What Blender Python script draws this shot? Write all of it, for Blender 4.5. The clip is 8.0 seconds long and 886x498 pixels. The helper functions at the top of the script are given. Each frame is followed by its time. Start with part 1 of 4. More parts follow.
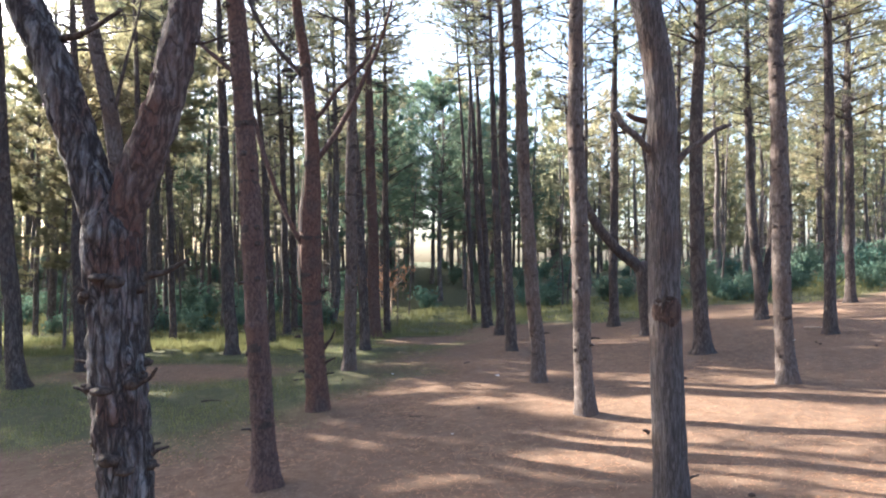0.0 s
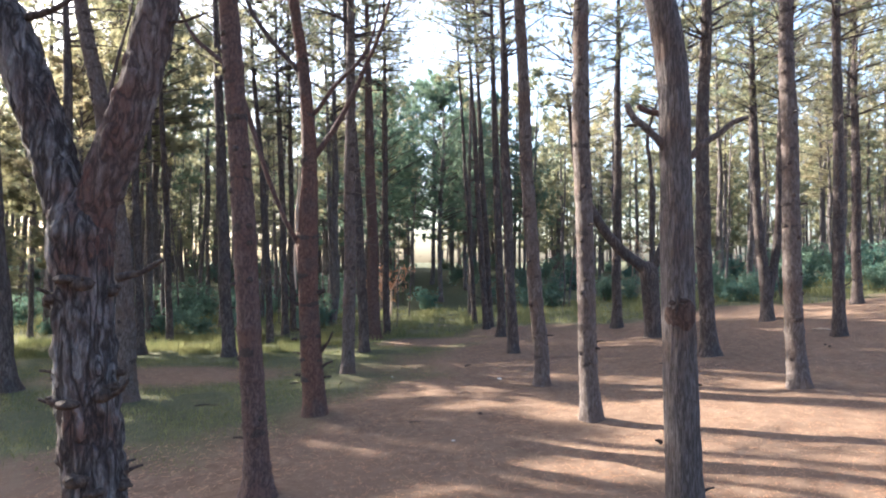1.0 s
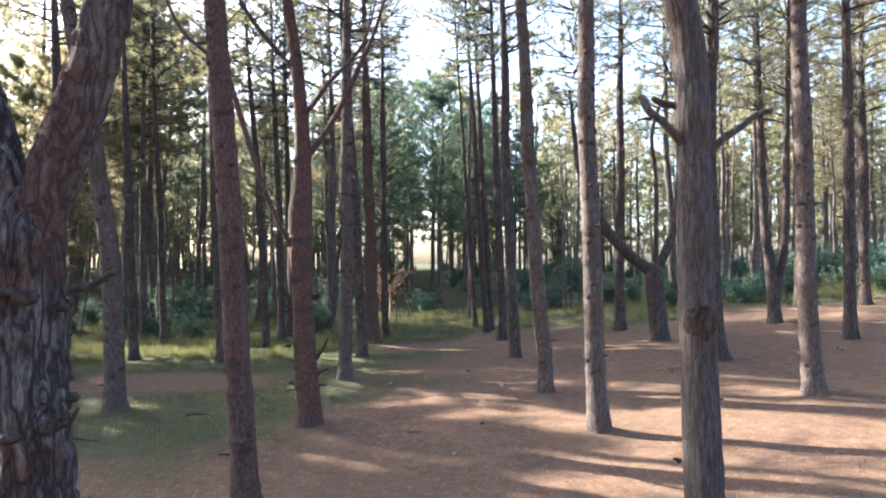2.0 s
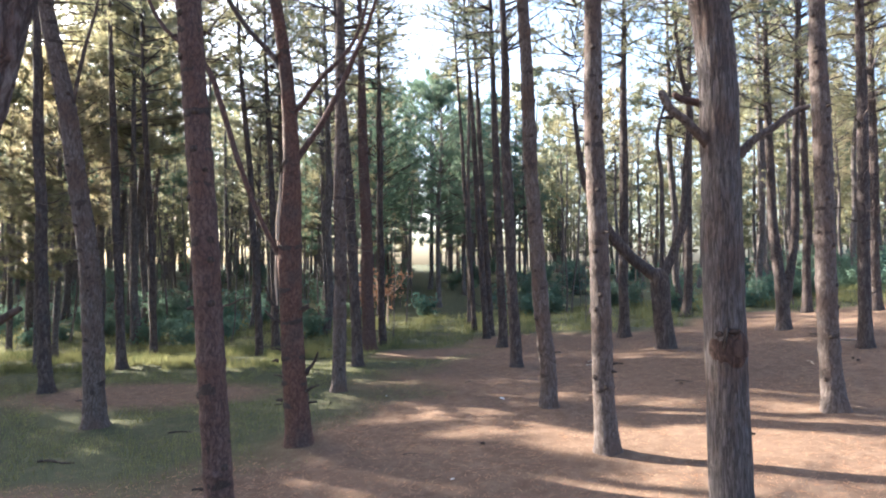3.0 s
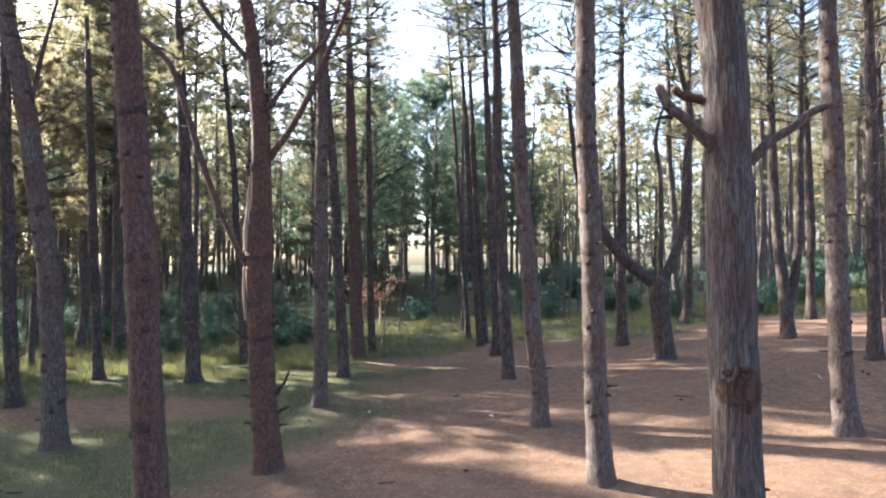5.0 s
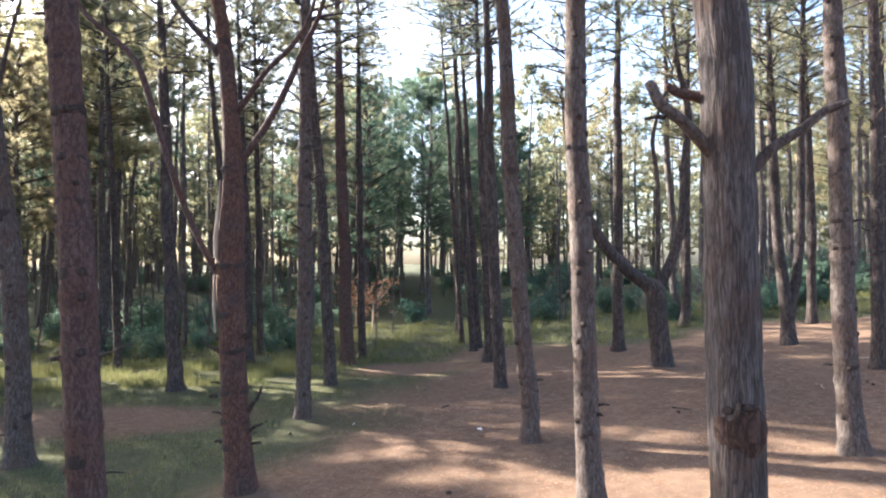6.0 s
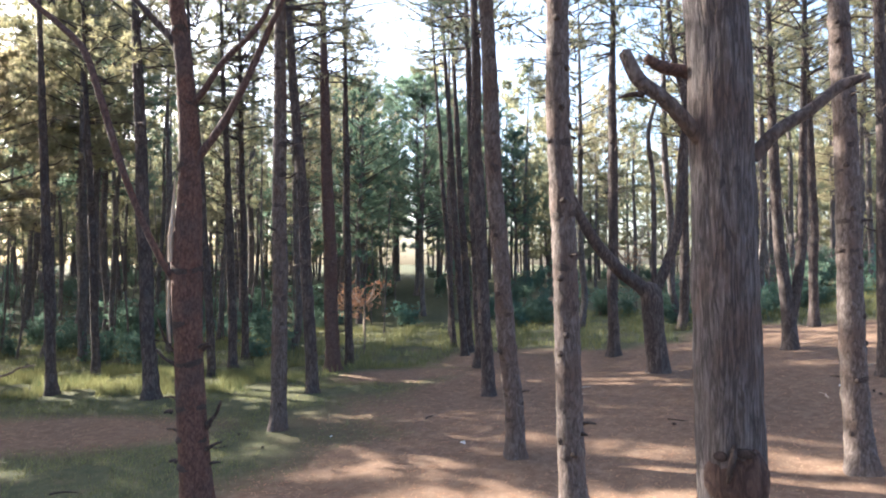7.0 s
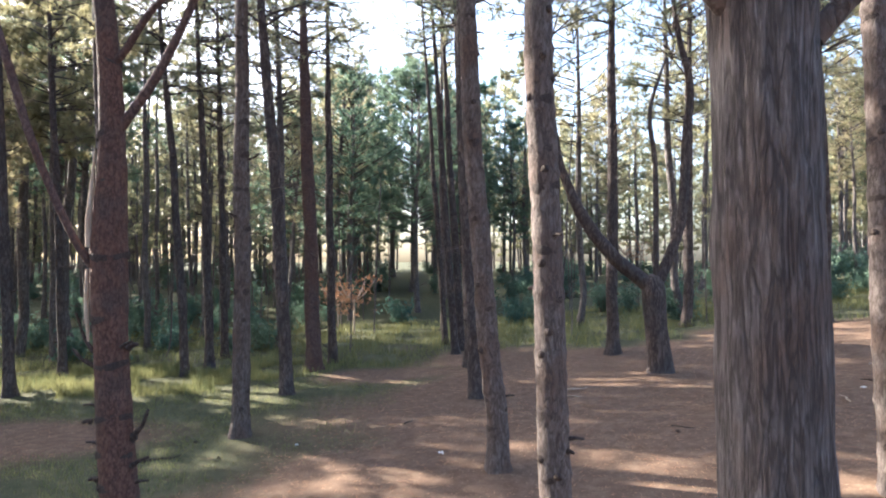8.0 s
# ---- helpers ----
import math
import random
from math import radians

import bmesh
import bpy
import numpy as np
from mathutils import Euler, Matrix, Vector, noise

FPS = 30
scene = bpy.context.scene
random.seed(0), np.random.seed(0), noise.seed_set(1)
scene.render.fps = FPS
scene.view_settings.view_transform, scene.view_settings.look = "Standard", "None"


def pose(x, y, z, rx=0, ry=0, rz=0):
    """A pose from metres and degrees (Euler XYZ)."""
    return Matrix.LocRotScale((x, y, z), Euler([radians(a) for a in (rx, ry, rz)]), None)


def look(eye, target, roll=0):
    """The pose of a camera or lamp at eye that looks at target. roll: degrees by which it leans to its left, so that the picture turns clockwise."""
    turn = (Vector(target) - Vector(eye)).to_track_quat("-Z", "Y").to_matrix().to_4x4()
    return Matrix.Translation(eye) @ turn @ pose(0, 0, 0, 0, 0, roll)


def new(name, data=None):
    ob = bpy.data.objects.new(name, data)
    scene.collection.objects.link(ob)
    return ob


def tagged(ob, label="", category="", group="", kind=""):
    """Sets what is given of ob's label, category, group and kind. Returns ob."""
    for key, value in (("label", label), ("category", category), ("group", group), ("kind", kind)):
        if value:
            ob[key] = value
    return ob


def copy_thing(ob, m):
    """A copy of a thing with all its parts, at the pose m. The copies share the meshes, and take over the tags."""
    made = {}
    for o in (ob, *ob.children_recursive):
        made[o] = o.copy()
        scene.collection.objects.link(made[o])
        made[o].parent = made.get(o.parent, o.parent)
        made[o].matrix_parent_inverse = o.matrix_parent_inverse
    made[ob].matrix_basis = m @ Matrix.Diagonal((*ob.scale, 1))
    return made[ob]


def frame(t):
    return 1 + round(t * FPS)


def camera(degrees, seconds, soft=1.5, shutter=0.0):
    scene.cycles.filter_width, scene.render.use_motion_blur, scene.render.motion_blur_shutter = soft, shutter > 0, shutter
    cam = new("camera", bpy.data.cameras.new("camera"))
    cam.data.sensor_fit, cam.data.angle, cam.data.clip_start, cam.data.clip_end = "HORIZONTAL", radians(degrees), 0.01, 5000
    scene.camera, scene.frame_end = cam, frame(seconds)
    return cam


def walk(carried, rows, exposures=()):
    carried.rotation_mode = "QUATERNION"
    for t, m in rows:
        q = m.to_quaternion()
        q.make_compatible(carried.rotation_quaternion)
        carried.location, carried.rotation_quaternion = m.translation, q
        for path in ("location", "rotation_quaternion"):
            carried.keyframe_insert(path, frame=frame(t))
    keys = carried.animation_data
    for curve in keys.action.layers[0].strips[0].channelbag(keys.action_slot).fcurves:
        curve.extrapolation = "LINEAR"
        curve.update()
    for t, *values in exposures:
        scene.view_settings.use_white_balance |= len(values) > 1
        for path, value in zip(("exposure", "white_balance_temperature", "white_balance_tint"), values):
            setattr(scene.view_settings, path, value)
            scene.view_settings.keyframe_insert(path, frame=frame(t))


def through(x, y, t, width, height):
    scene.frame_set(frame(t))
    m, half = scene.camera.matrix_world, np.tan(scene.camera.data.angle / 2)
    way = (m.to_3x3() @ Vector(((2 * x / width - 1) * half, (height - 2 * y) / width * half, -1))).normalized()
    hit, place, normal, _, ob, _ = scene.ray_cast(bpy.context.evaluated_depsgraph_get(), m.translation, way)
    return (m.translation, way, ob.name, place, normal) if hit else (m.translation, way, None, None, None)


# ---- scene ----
cam = camera(72.0, 8.0, 2.0)
PATH = [
    (0, (0.322, -0.329, 2.37), (0.282, 1.67, 2.413), 0.4),
    (0.5, (0.32, -0.193, 2.361), (0.279, 1.806, 2.406), 0.4),
    (1, (0.311, -0.062, 2.367), (0.27, 1.937, 2.412), 0.4),
    (1.5, (0.3, 0.076, 2.367), (0.259, 2.075, 2.413), 0.3),
    (3, (0.316, 0.802, 2.504), (0.279, 2.801, 2.555), 0.1),
    (3.5, (0.366, 0.963, 2.523), (0.329, 2.962, 2.574), 0.1),
    (4, (0.421, 1.118, 2.564), (0.386, 3.117, 2.615), 0.1),
    (4.5, (0.469, 1.244, 2.604), (0.433, 3.243, 2.656), 0.1),
    (6, (0.708, 1.819, 2.748), (0.676, 3.818, 2.798), 0.1),
    (6.5, (0.84, 2.078, 2.794), (0.811, 4.077, 2.845), -0.0),
    (7, (0.981, 2.363, 2.791), (0.948, 4.362, 2.842), 0.0),
    (7.5, (1.12, 2.777, 2.746), (1.084, 4.776, 2.798), -0.1),
    (8, (1.308, 3.319, 2.679), (1.267, 5.318, 2.721), -0.1),
]
walk(cam, [(t, look(eye, target, roll)) for t, eye, target, roll in PATH], [(0.0, 2.91, 5620, 10), (8.0, 2.91, 5620, 10)])

# ---- light ----
SUN_AZ, SUN_EL = 150.0, 27.0   # degrees: azimuth counted from +x towards +y, height over the horizon
world = bpy.data.worlds.new("sky")
scene.world = world
world.use_nodes = True
wn = world.node_tree.nodes
sky = wn.new("ShaderNodeTexSky")
sky.sky_type, sky.sun_disc = "NISHITA", False
sky.sun_elevation, sky.sun_rotation = radians(SUN_EL), radians(90 - SUN_AZ)
sky.air_density, sky.dust_density, sky.ozone_density = 1.0, 4.0, 1.0
wn["Background"].inputs["Strength"].default_value = 0.105
world.node_tree.links.new(sky.outputs[0], wn["Background"].inputs["Color"])
sun_dir = Vector((math.cos(radians(SUN_AZ)) * math.cos(radians(SUN_EL)), math.sin(radians(SUN_AZ)) * math.cos(radians(SUN_EL)), math.sin(radians(SUN_EL))))
sun_data = bpy.data.lights.new("sun", "SUN")
sun_data.energy, sun_data.angle, sun_data.color = 5.0, radians(0.6), (1.0, 0.86, 0.66)
sun = new("sun", sun_data)
sun.matrix_world = look(sun_dir * 60, (0, 0, 0))

rng = np.random.default_rng(7)


# ---- materials ----
def nodes_of(name, rough=0.9):
    mat = bpy.data.materials.new(name)
    mat.use_nodes = True
    nt = mat.node_tree
    bsdf = nt.nodes["Principled BSDF"]
    bsdf.inputs["Roughness"].default_value = rough
    bsdf.inputs["Specular IOR Level"].default_value = 0.25 if rough < 0.95 else 0.06
    return mat, nt, bsdf


def node(nt, kind, **values):
    n = nt.nodes.new(kind)
    for key, value in values.items():
        n.inputs[key.replace("_", " ")].default_value = value
    return n


def mapped(nt, scale):
    tc = nt.nodes.new("ShaderNodeTexCoord")
    mp = node(nt, "ShaderNodeMapping", Scale=scale)
    nt.links.new(tc.outputs["Object"], mp.inputs["Vector"])
    return mp.outputs["Vector"]


def ramp(nt, source, stops):
    r = nt.nodes.new("ShaderNodeValToRGB")
    while len(r.color_ramp.elements) < len(stops):
        r.color_ramp.elements.new(0.5)
    for e, (at, col) in zip(r.color_ramp.elements, stops):
        e.position = at
        e.color = (*col, 1.0) if not isinstance(col, float) else (col, col, col, 1.0)
    nt.links.new(source, r.inputs[0])
    return r.outputs[0]


def mixed(nt, fac, a, b, blend="MIX"):
    m = nt.nodes.new("ShaderNodeMix")
    m.data_type, m.blend_type = "RGBA", blend
    for socket, value in ((m.inputs[0], fac), (m.inputs[6], a), (m.inputs[7], b)):
        if isinstance(value, bpy.types.NodeSocket):
            nt.links.new(value, socket)
        elif isinstance(value, float):
            socket.default_value = value
        else:
            socket.default_value = (*value, 1.0)
    return m.outputs[2]


def bark(name, pale, mid, dark, plate=(16, 16, 5), depth=0.012, red=None, red_amount=0.45, soft=0.15, crack=0.09):
    """Pine bark: upright fissures between uneven plates, blotches of a second colour, fine scaly grain."""
    mat, nt, bsdf = nodes_of(name, 0.92)

    def fissures(scale, width, seed):
        mp = mapped(nt, scale)
        off = nt.nodes.new("ShaderNodeVectorMath")
        off.inputs[1].default_value = (seed, seed * 1.7, seed * 0.6)
        nt.links.new(mp, off.inputs[0])
        n = node(nt, "ShaderNodeTexNoise", Scale=1.0, Detail=3.5, Roughness=0.55, Distortion=0.5)
        nt.links.new(off.outputs[0], n.inputs["Vector"])
        sub = nt.nodes.new("ShaderNodeMath")
        sub.operation = "SUBTRACT"
        sub.inputs[1].default_value = 0.5
        nt.links.new(n.outputs["Fac"], sub.inputs[0])
        mag = nt.nodes.new("ShaderNodeMath")
        mag.operation = "ABSOLUTE"
        nt.links.new(sub.outputs[0], mag.inputs[0])
        return ramp(nt, mag.outputs[0], ((0.0, soft), (width, 1.0)))

    wide = fissures(tuple(0.45 * p for p in plate), crack, 3.1)
    small = fissures(tuple(1.1 * p for p in plate), crack * 0.8, 8.7)
    furrow = mixed(nt, 1.0, wide, mixed(nt, 0.45, (1.0, 1.0, 1.0), small), "MULTIPLY")
    tone = node(nt, "ShaderNodeTexNoise", Scale=1.0, Detail=2.0, Roughness=0.5)
    nt.links.new(mapped(nt, tuple(0.8 * p for p in plate)), tone.inputs["Vector"])
    grain = node(nt, "ShaderNodeTexNoise", Scale=1.0, Detail=6.0, Roughness=0.7)
    nt.links.new(mapped(nt, (90, 90, 22)), grain.inputs["Vector"])
    blotch = node(nt, "ShaderNodeTexNoise", Scale=2.6, Detail=4.0, Roughness=0.6)
    nt.links.new(mapped(nt, (1, 1, 0.6)), blotch.inputs["Vector"])
    base = mixed(nt, ramp(nt, tone.outputs["Fac"], ((0.38, 0.0), (0.62, 1.0))), mid, pale)
    if red:
        base = mixed(nt, ramp(nt, blotch.outputs["Fac"], ((0.58 - 0.25 * red_amount, 0.0), (0.72 - 0.25 * red_amount, 1.0))), base, red)
    base = mixed(nt, ramp(nt, grain.outputs["Fac"], ((0.3, 0.0), (0.7, 1.0))), mixed(nt, 0.5, base, dark), base)
    lichen = ramp(nt, blotch.outputs["Color"], ((0.66, 0.0), (0.74, 0.45)))
    base = mixed(nt, lichen, base, tuple(min(0.5, 1.5 * c) for c in pale))
    nt.links.new(mixed(nt, furrow, dark, base), bsdf.inputs["Base Color"])
    bump = node(nt, "ShaderNodeBump", Strength=0.9, Distance=depth)
    nt.links.new(mixed(nt, 0.3, furrow, grain.outputs["Fac"]), bump.inputs["Height"])
    nt.links.new(bump.outputs[0], bsdf.inputs["Normal"])
    return mat


def leaf(name, cool, warm, through=0.35, rough=0.6):
    """Needles and leaves: colour by clump and by plant, some light passes through."""
    mat, nt, bsdf = nodes_of(name, rough)
    geo = nt.nodes.new("ShaderNodeNewGeometry")
    info = nt.nodes.new("ShaderNodeObjectInfo")
    big = node(nt, "ShaderNodeTexNoise", Scale=0.45, Detail=3.0)
    nt.links.new(mapped(nt, (1, 1, 1)), big.inputs["Vector"])
    add = nt.nodes.new("ShaderNodeMath")
    add.operation = "MULTIPLY_ADD"
    nt.links.new(geo.outputs["Random Per Island"], add.inputs[0])
    add.inputs[1].default_value = 0.45
    nt.links.new(big.outputs["Fac"], add.inputs[2])
    add2 = nt.nodes.new("ShaderNodeMath")
    add2.operation = "MULTIPLY_ADD"
    nt.links.new(info.outputs["Random"], add2.inputs[0])
    add2.inputs[1].default_value = 0.45
    nt.links.new(add.outputs[0], add2.inputs[2])
    col = ramp(nt, add2.outputs[0], ((0.5, cool), (1.25, warm)))
    nt.links.new(col, bsdf.inputs["Base Color"])
    thin = nt.nodes.new("ShaderNodeBsdfTranslucent")
    nt.links.new(col, thin.inputs["Color"])
    mix = nt.nodes.new("ShaderNodeMixShader")
    mix.inputs[0].default_value = through
    nt.links.new(bsdf.outputs[0], mix.inputs[1])
    nt.links.new(thin.outputs[0], mix.inputs[2])
    nt.links.new(mix.outputs[0], nt.nodes["Material Output"].inputs["Surface"])
    return mat


BARK_PLATES = bark("bark_grey_plates", (0.25, 0.235, 0.24), (0.115, 0.095, 0.095), (0.022, 0.017, 0.017), (40, 40, 9), 0.022, (0.16, 0.08, 0.06), 0.3, 0.0, 0.10)
BARK_LIMB = bark("bark_grey_red", (0.20, 0.172, 0.168), (0.122, 0.088, 0.082), (0.035, 0.024, 0.022), (46, 46, 14), 0.012, (0.128, 0.062, 0.048), 0.55, 0.12, 0.08)
BARK_FURROWED = bark("bark_furrowed", (0.205, 0.178, 0.174), (0.125, 0.104, 0.100), (0.036, 0.028, 0.027), (100, 100, 10), 0.010, (0.150, 0.100, 0.080), 0.3, 0.2)
BARK_RED = bark("bark_red", (0.185, 0.102, 0.08), (0.122, 0.062, 0.047), (0.04, 0.023, 0.019), (52, 52, 26), 0.007, (0.105, 0.075, 0.068), 0.35, 0.3, 0.07)
BARK_BROWN = bark("bark_brown", (0.165, 0.108, 0.095), (0.108, 0.067, 0.058), (0.04, 0.026, 0.024), (52, 52, 26), 0.007, (0.135, 0.075, 0.06), 0.4, 0.3, 0.07)
BARK_PALE = bark("bark_pale", (0.195, 0.163, 0.146), (0.115, 0.089, 0.081), (0.045, 0.032, 0.029), (46, 46, 15), 0.009, (0.132, 0.089, 0.072), 0.35, 0.3, 0.07)
BARK_FAR = bark("bark_far", (0.175, 0.14, 0.125), (0.10, 0.075, 0.067), (0.038, 0.027, 0.025), (30, 30, 9), 0.012, (0.09, 0.08, 0.078), 0.45)
# the far bark made paler and greyer: haze put into the colour
BARK_HAZED = bark("bark_hazed", (0.25, 0.215, 0.20), (0.15, 0.125, 0.117), (0.055, 0.044, 0.042), (30, 30, 9), 0.012, (0.13, 0.115, 0.112), 0.45)
DEAD_WOOD = bark("dead_wood", (0.240, 0.200, 0.176), (0.136, 0.104, 0.092), (0.088, 0.064, 0.052), (60, 60, 12), 0.003)
STUB_WOOD = bark("stub_wood", (0.11, 0.082, 0.070), (0.072, 0.053, 0.046), (0.028, 0.020, 0.017), (50, 50, 20), 0.005)
WHORL_BARK = bark("whorl_bark", (0.120, 0.092, 0.082), (0.080, 0.060, 0.054), (0.030, 0.022, 0.020), (60, 60, 40), 0.006)
# near-black colour for the shade inside the scar's hollows
HOLLOW_SHADE = bark("hollow_shade", (0.075, 0.05, 0.04), (0.05, 0.033, 0.027), (0.02, 0.013, 0.011), (50, 50, 30), 0.006)
PALE_WOOD = bark("pale_wood", (0.62, 0.52, 0.42), (0.52, 0.41, 0.32), (0.30, 0.21, 0.15), (70, 70, 4), 0.002)
SCAR_WOOD = bark("scar_wood", (0.135, 0.085, 0.068), (0.092, 0.055, 0.044), (0.035, 0.021, 0.018), (45, 45, 14), 0.010)
NEEDLES = leaf("pine_needles", (0.105, 0.145, 0.105), (0.285, 0.26, 0.15), 0.66)
# needles again, with the sun's golden glow put into the colour
NEEDLES_SUNLIT = leaf("sunlit_needles", (0.19, 0.185, 0.12), (0.36, 0.31, 0.19), 0.68)
NEEDLES_DEEP = leaf("deep_green_needles", (0.055, 0.115, 0.098), (0.14, 0.19, 0.125), 0.62)
GRASS = leaf("grass_blades", (0.050, 0.096, 0.052), (0.21, 0.205, 0.09), 0.42, 0.95)
SHRUB = leaf("shrub_leaves", (0.06, 0.135, 0.12), (0.135, 0.195, 0.135), 0.55)
PAPER, _nt, _b = nodes_of("paper", 0.7)
_b.inputs["Base Color"].default_value = (0.72, 0.71, 0.69, 1)
DRY = leaf("dry_leaves", (0.24, 0.11, 0.06), (0.38, 0.22, 0.13), 0.3)


# ---- ground form ----
def ground_z(x, y):
    """Level on the clearing, rising to the side of the higher ground and to a bank far ahead."""
    x, y = np.asarray(x, float), np.asarray(y, float)
    soft = 1.5 * np.logaddexp(0, (np.minimum(x, 26) - 2) / 1.5)
    low = 0.17 + 0.03 * np.clip(x, -30, 30) + 0.07 * soft
    s = np.clip((y - 27) / 18, 0, 1)
    s = s * s * (3 - 2 * s)
    z = low + s * (np.maximum(low, 1.85) - low)
    fade = np.clip((90 - np.hypot(x, y)) / 60, 0, 1)
    bumps = 0.025 * np.sin(1.3 * x + 0.7 * y + 1) * np.sin(0.9 * y - 0.4 * x) + 0.012 * np.sin(3.1 * x - 1.1 * y) * np.sin(2.7 * y + 0.6 * x)
    return z + bumps * fade


def grassiness(x, y):
    """0 on bare needle litter, 1 in thick grass."""
    x, y = np.asarray(x, float), np.asarray(y, float)
    wob = 0.9 * np.sin(0.8 * x + 0.5 * y) + 0.6 * np.sin(1.7 * y - 1.1 * x) + 0.4 * np.sin(2.9 * x + 2.3 * y)
    edge = np.interp(y, (4.5, 7.3, 8.8, 11.7, 14.8, 17.0), (-4.5, -3.3, -1.4, -0.3, -0.6, 1.0))
    left = np.clip((edge - x + 0.8 + 0.5 * wob) / 2.2, 0, 1) * np.clip((y - 6.2 + 0.5 * wob - 0.1 * (x + 4)) / 1.2, 0, 1)
    bare = np.clip(1 - np.hypot((x + 5.6) / 3.4, (y - 12.4) / 1.5), 0, 1) * 1.6 + np.clip(1 - np.hypot((x + 0.5) / 1.8, (y - 16.8) / 1.1), 0, 1) * 1.5
    back = np.clip((y - 18.0 - 0.10 * np.abs(x - 2) + 0.9 * wob) / 2.2, 0, 1)
    return np.clip(np.maximum(left * 0.8, back) - bare, 0, 1)


def mesh_np(name, v, f, mat=None, smooth=False):
    """A mesh from arrays of corners and equal-sided faces."""
    v, f = np.asarray(v, np.float32), np.asarray(f, np.int32)
    me = bpy.data.meshes.new(name)
    n, k = f.shape
    me.vertices.add(len(v))
    me.vertices.foreach_set("co", v.ravel())
    me.loops.add(n * k)
    me.loops.foreach_set("vertex_index", f.ravel())
    me.polygons.add(n)
    me.polygons.foreach_set("loop_start", np.arange(0, n * k, k, dtype=np.int32))
    me.polygons.foreach_set("loop_total", np.full(n, k, np.int32))
    me.polygons.foreach_set("use_smooth", np.full(n, smooth))
    me.update(calc_edges=True)
    if mat:
        me.materials.append(mat)
    return me


def joined(pieces):
    """One pair of arrays from several (corners, faces)."""
    vs, fs, n = [], [], 0
    for v, f in pieces:
        vs.append(v)
        fs.append(np.asarray(f) + n)
        n += len(v)
    return np.concatenate(vs), np.concatenate(fs)


JOINED = ("branchwork", "dead_branchwork", "trunks", "crowns", "stemwork", "foliage", "crown")


def part(name, me, parent, label="", m=None):
    ob = new(name, me)
    ob.parent = parent
    if m is not None:
        ob.matrix_local = m
    return tagged(ob, label, kind="stuff" if name in JOINED else "")


# ---- ground ----
def axis(near, far, step, grow):
    out, s = [0.0], step
    while out[-1] < far:
        if out[-1] > near:
            s *= grow
        out.append(out[-1] + s)
    return np.array(out)


gx = axis(14, 1500, 0.2, 1.14)
gx = np.concatenate((-gx[:0:-1], gx))
gy = np.concatenate((-axis(4, 1500, 0.3, 1.2)[:0:-1], axis(26, 1800, 0.2, 1.12)))
GX, GY = np.meshgrid(gx, gy)
GZ = ground_z(GX, GY)
for fx, fy in ((-1.53, 5.7), (2.08, 7.95), (1.83, 10.35), (5.34, 8.95), (-1.71, 8.85), (2.13, 4.8), (-1.84, 12.2), (5.27, 12.0), (-5.12, 10.0), (5.14, 14.9), (1.67, 14.0), (-1.91, 14.95)):
    GZ = GZ + 0.05 * np.exp(-((GX - fx) ** 2 + (GY - fy) ** 2) / 0.16)
gv = np.stack((GX.ravel(), GY.ravel(), GZ.ravel()), 1)
w, h = len(gx), len(gy)
i0 = (np.arange(h - 1)[:, None] * w + np.arange(w - 1)[None, :]).ravel()


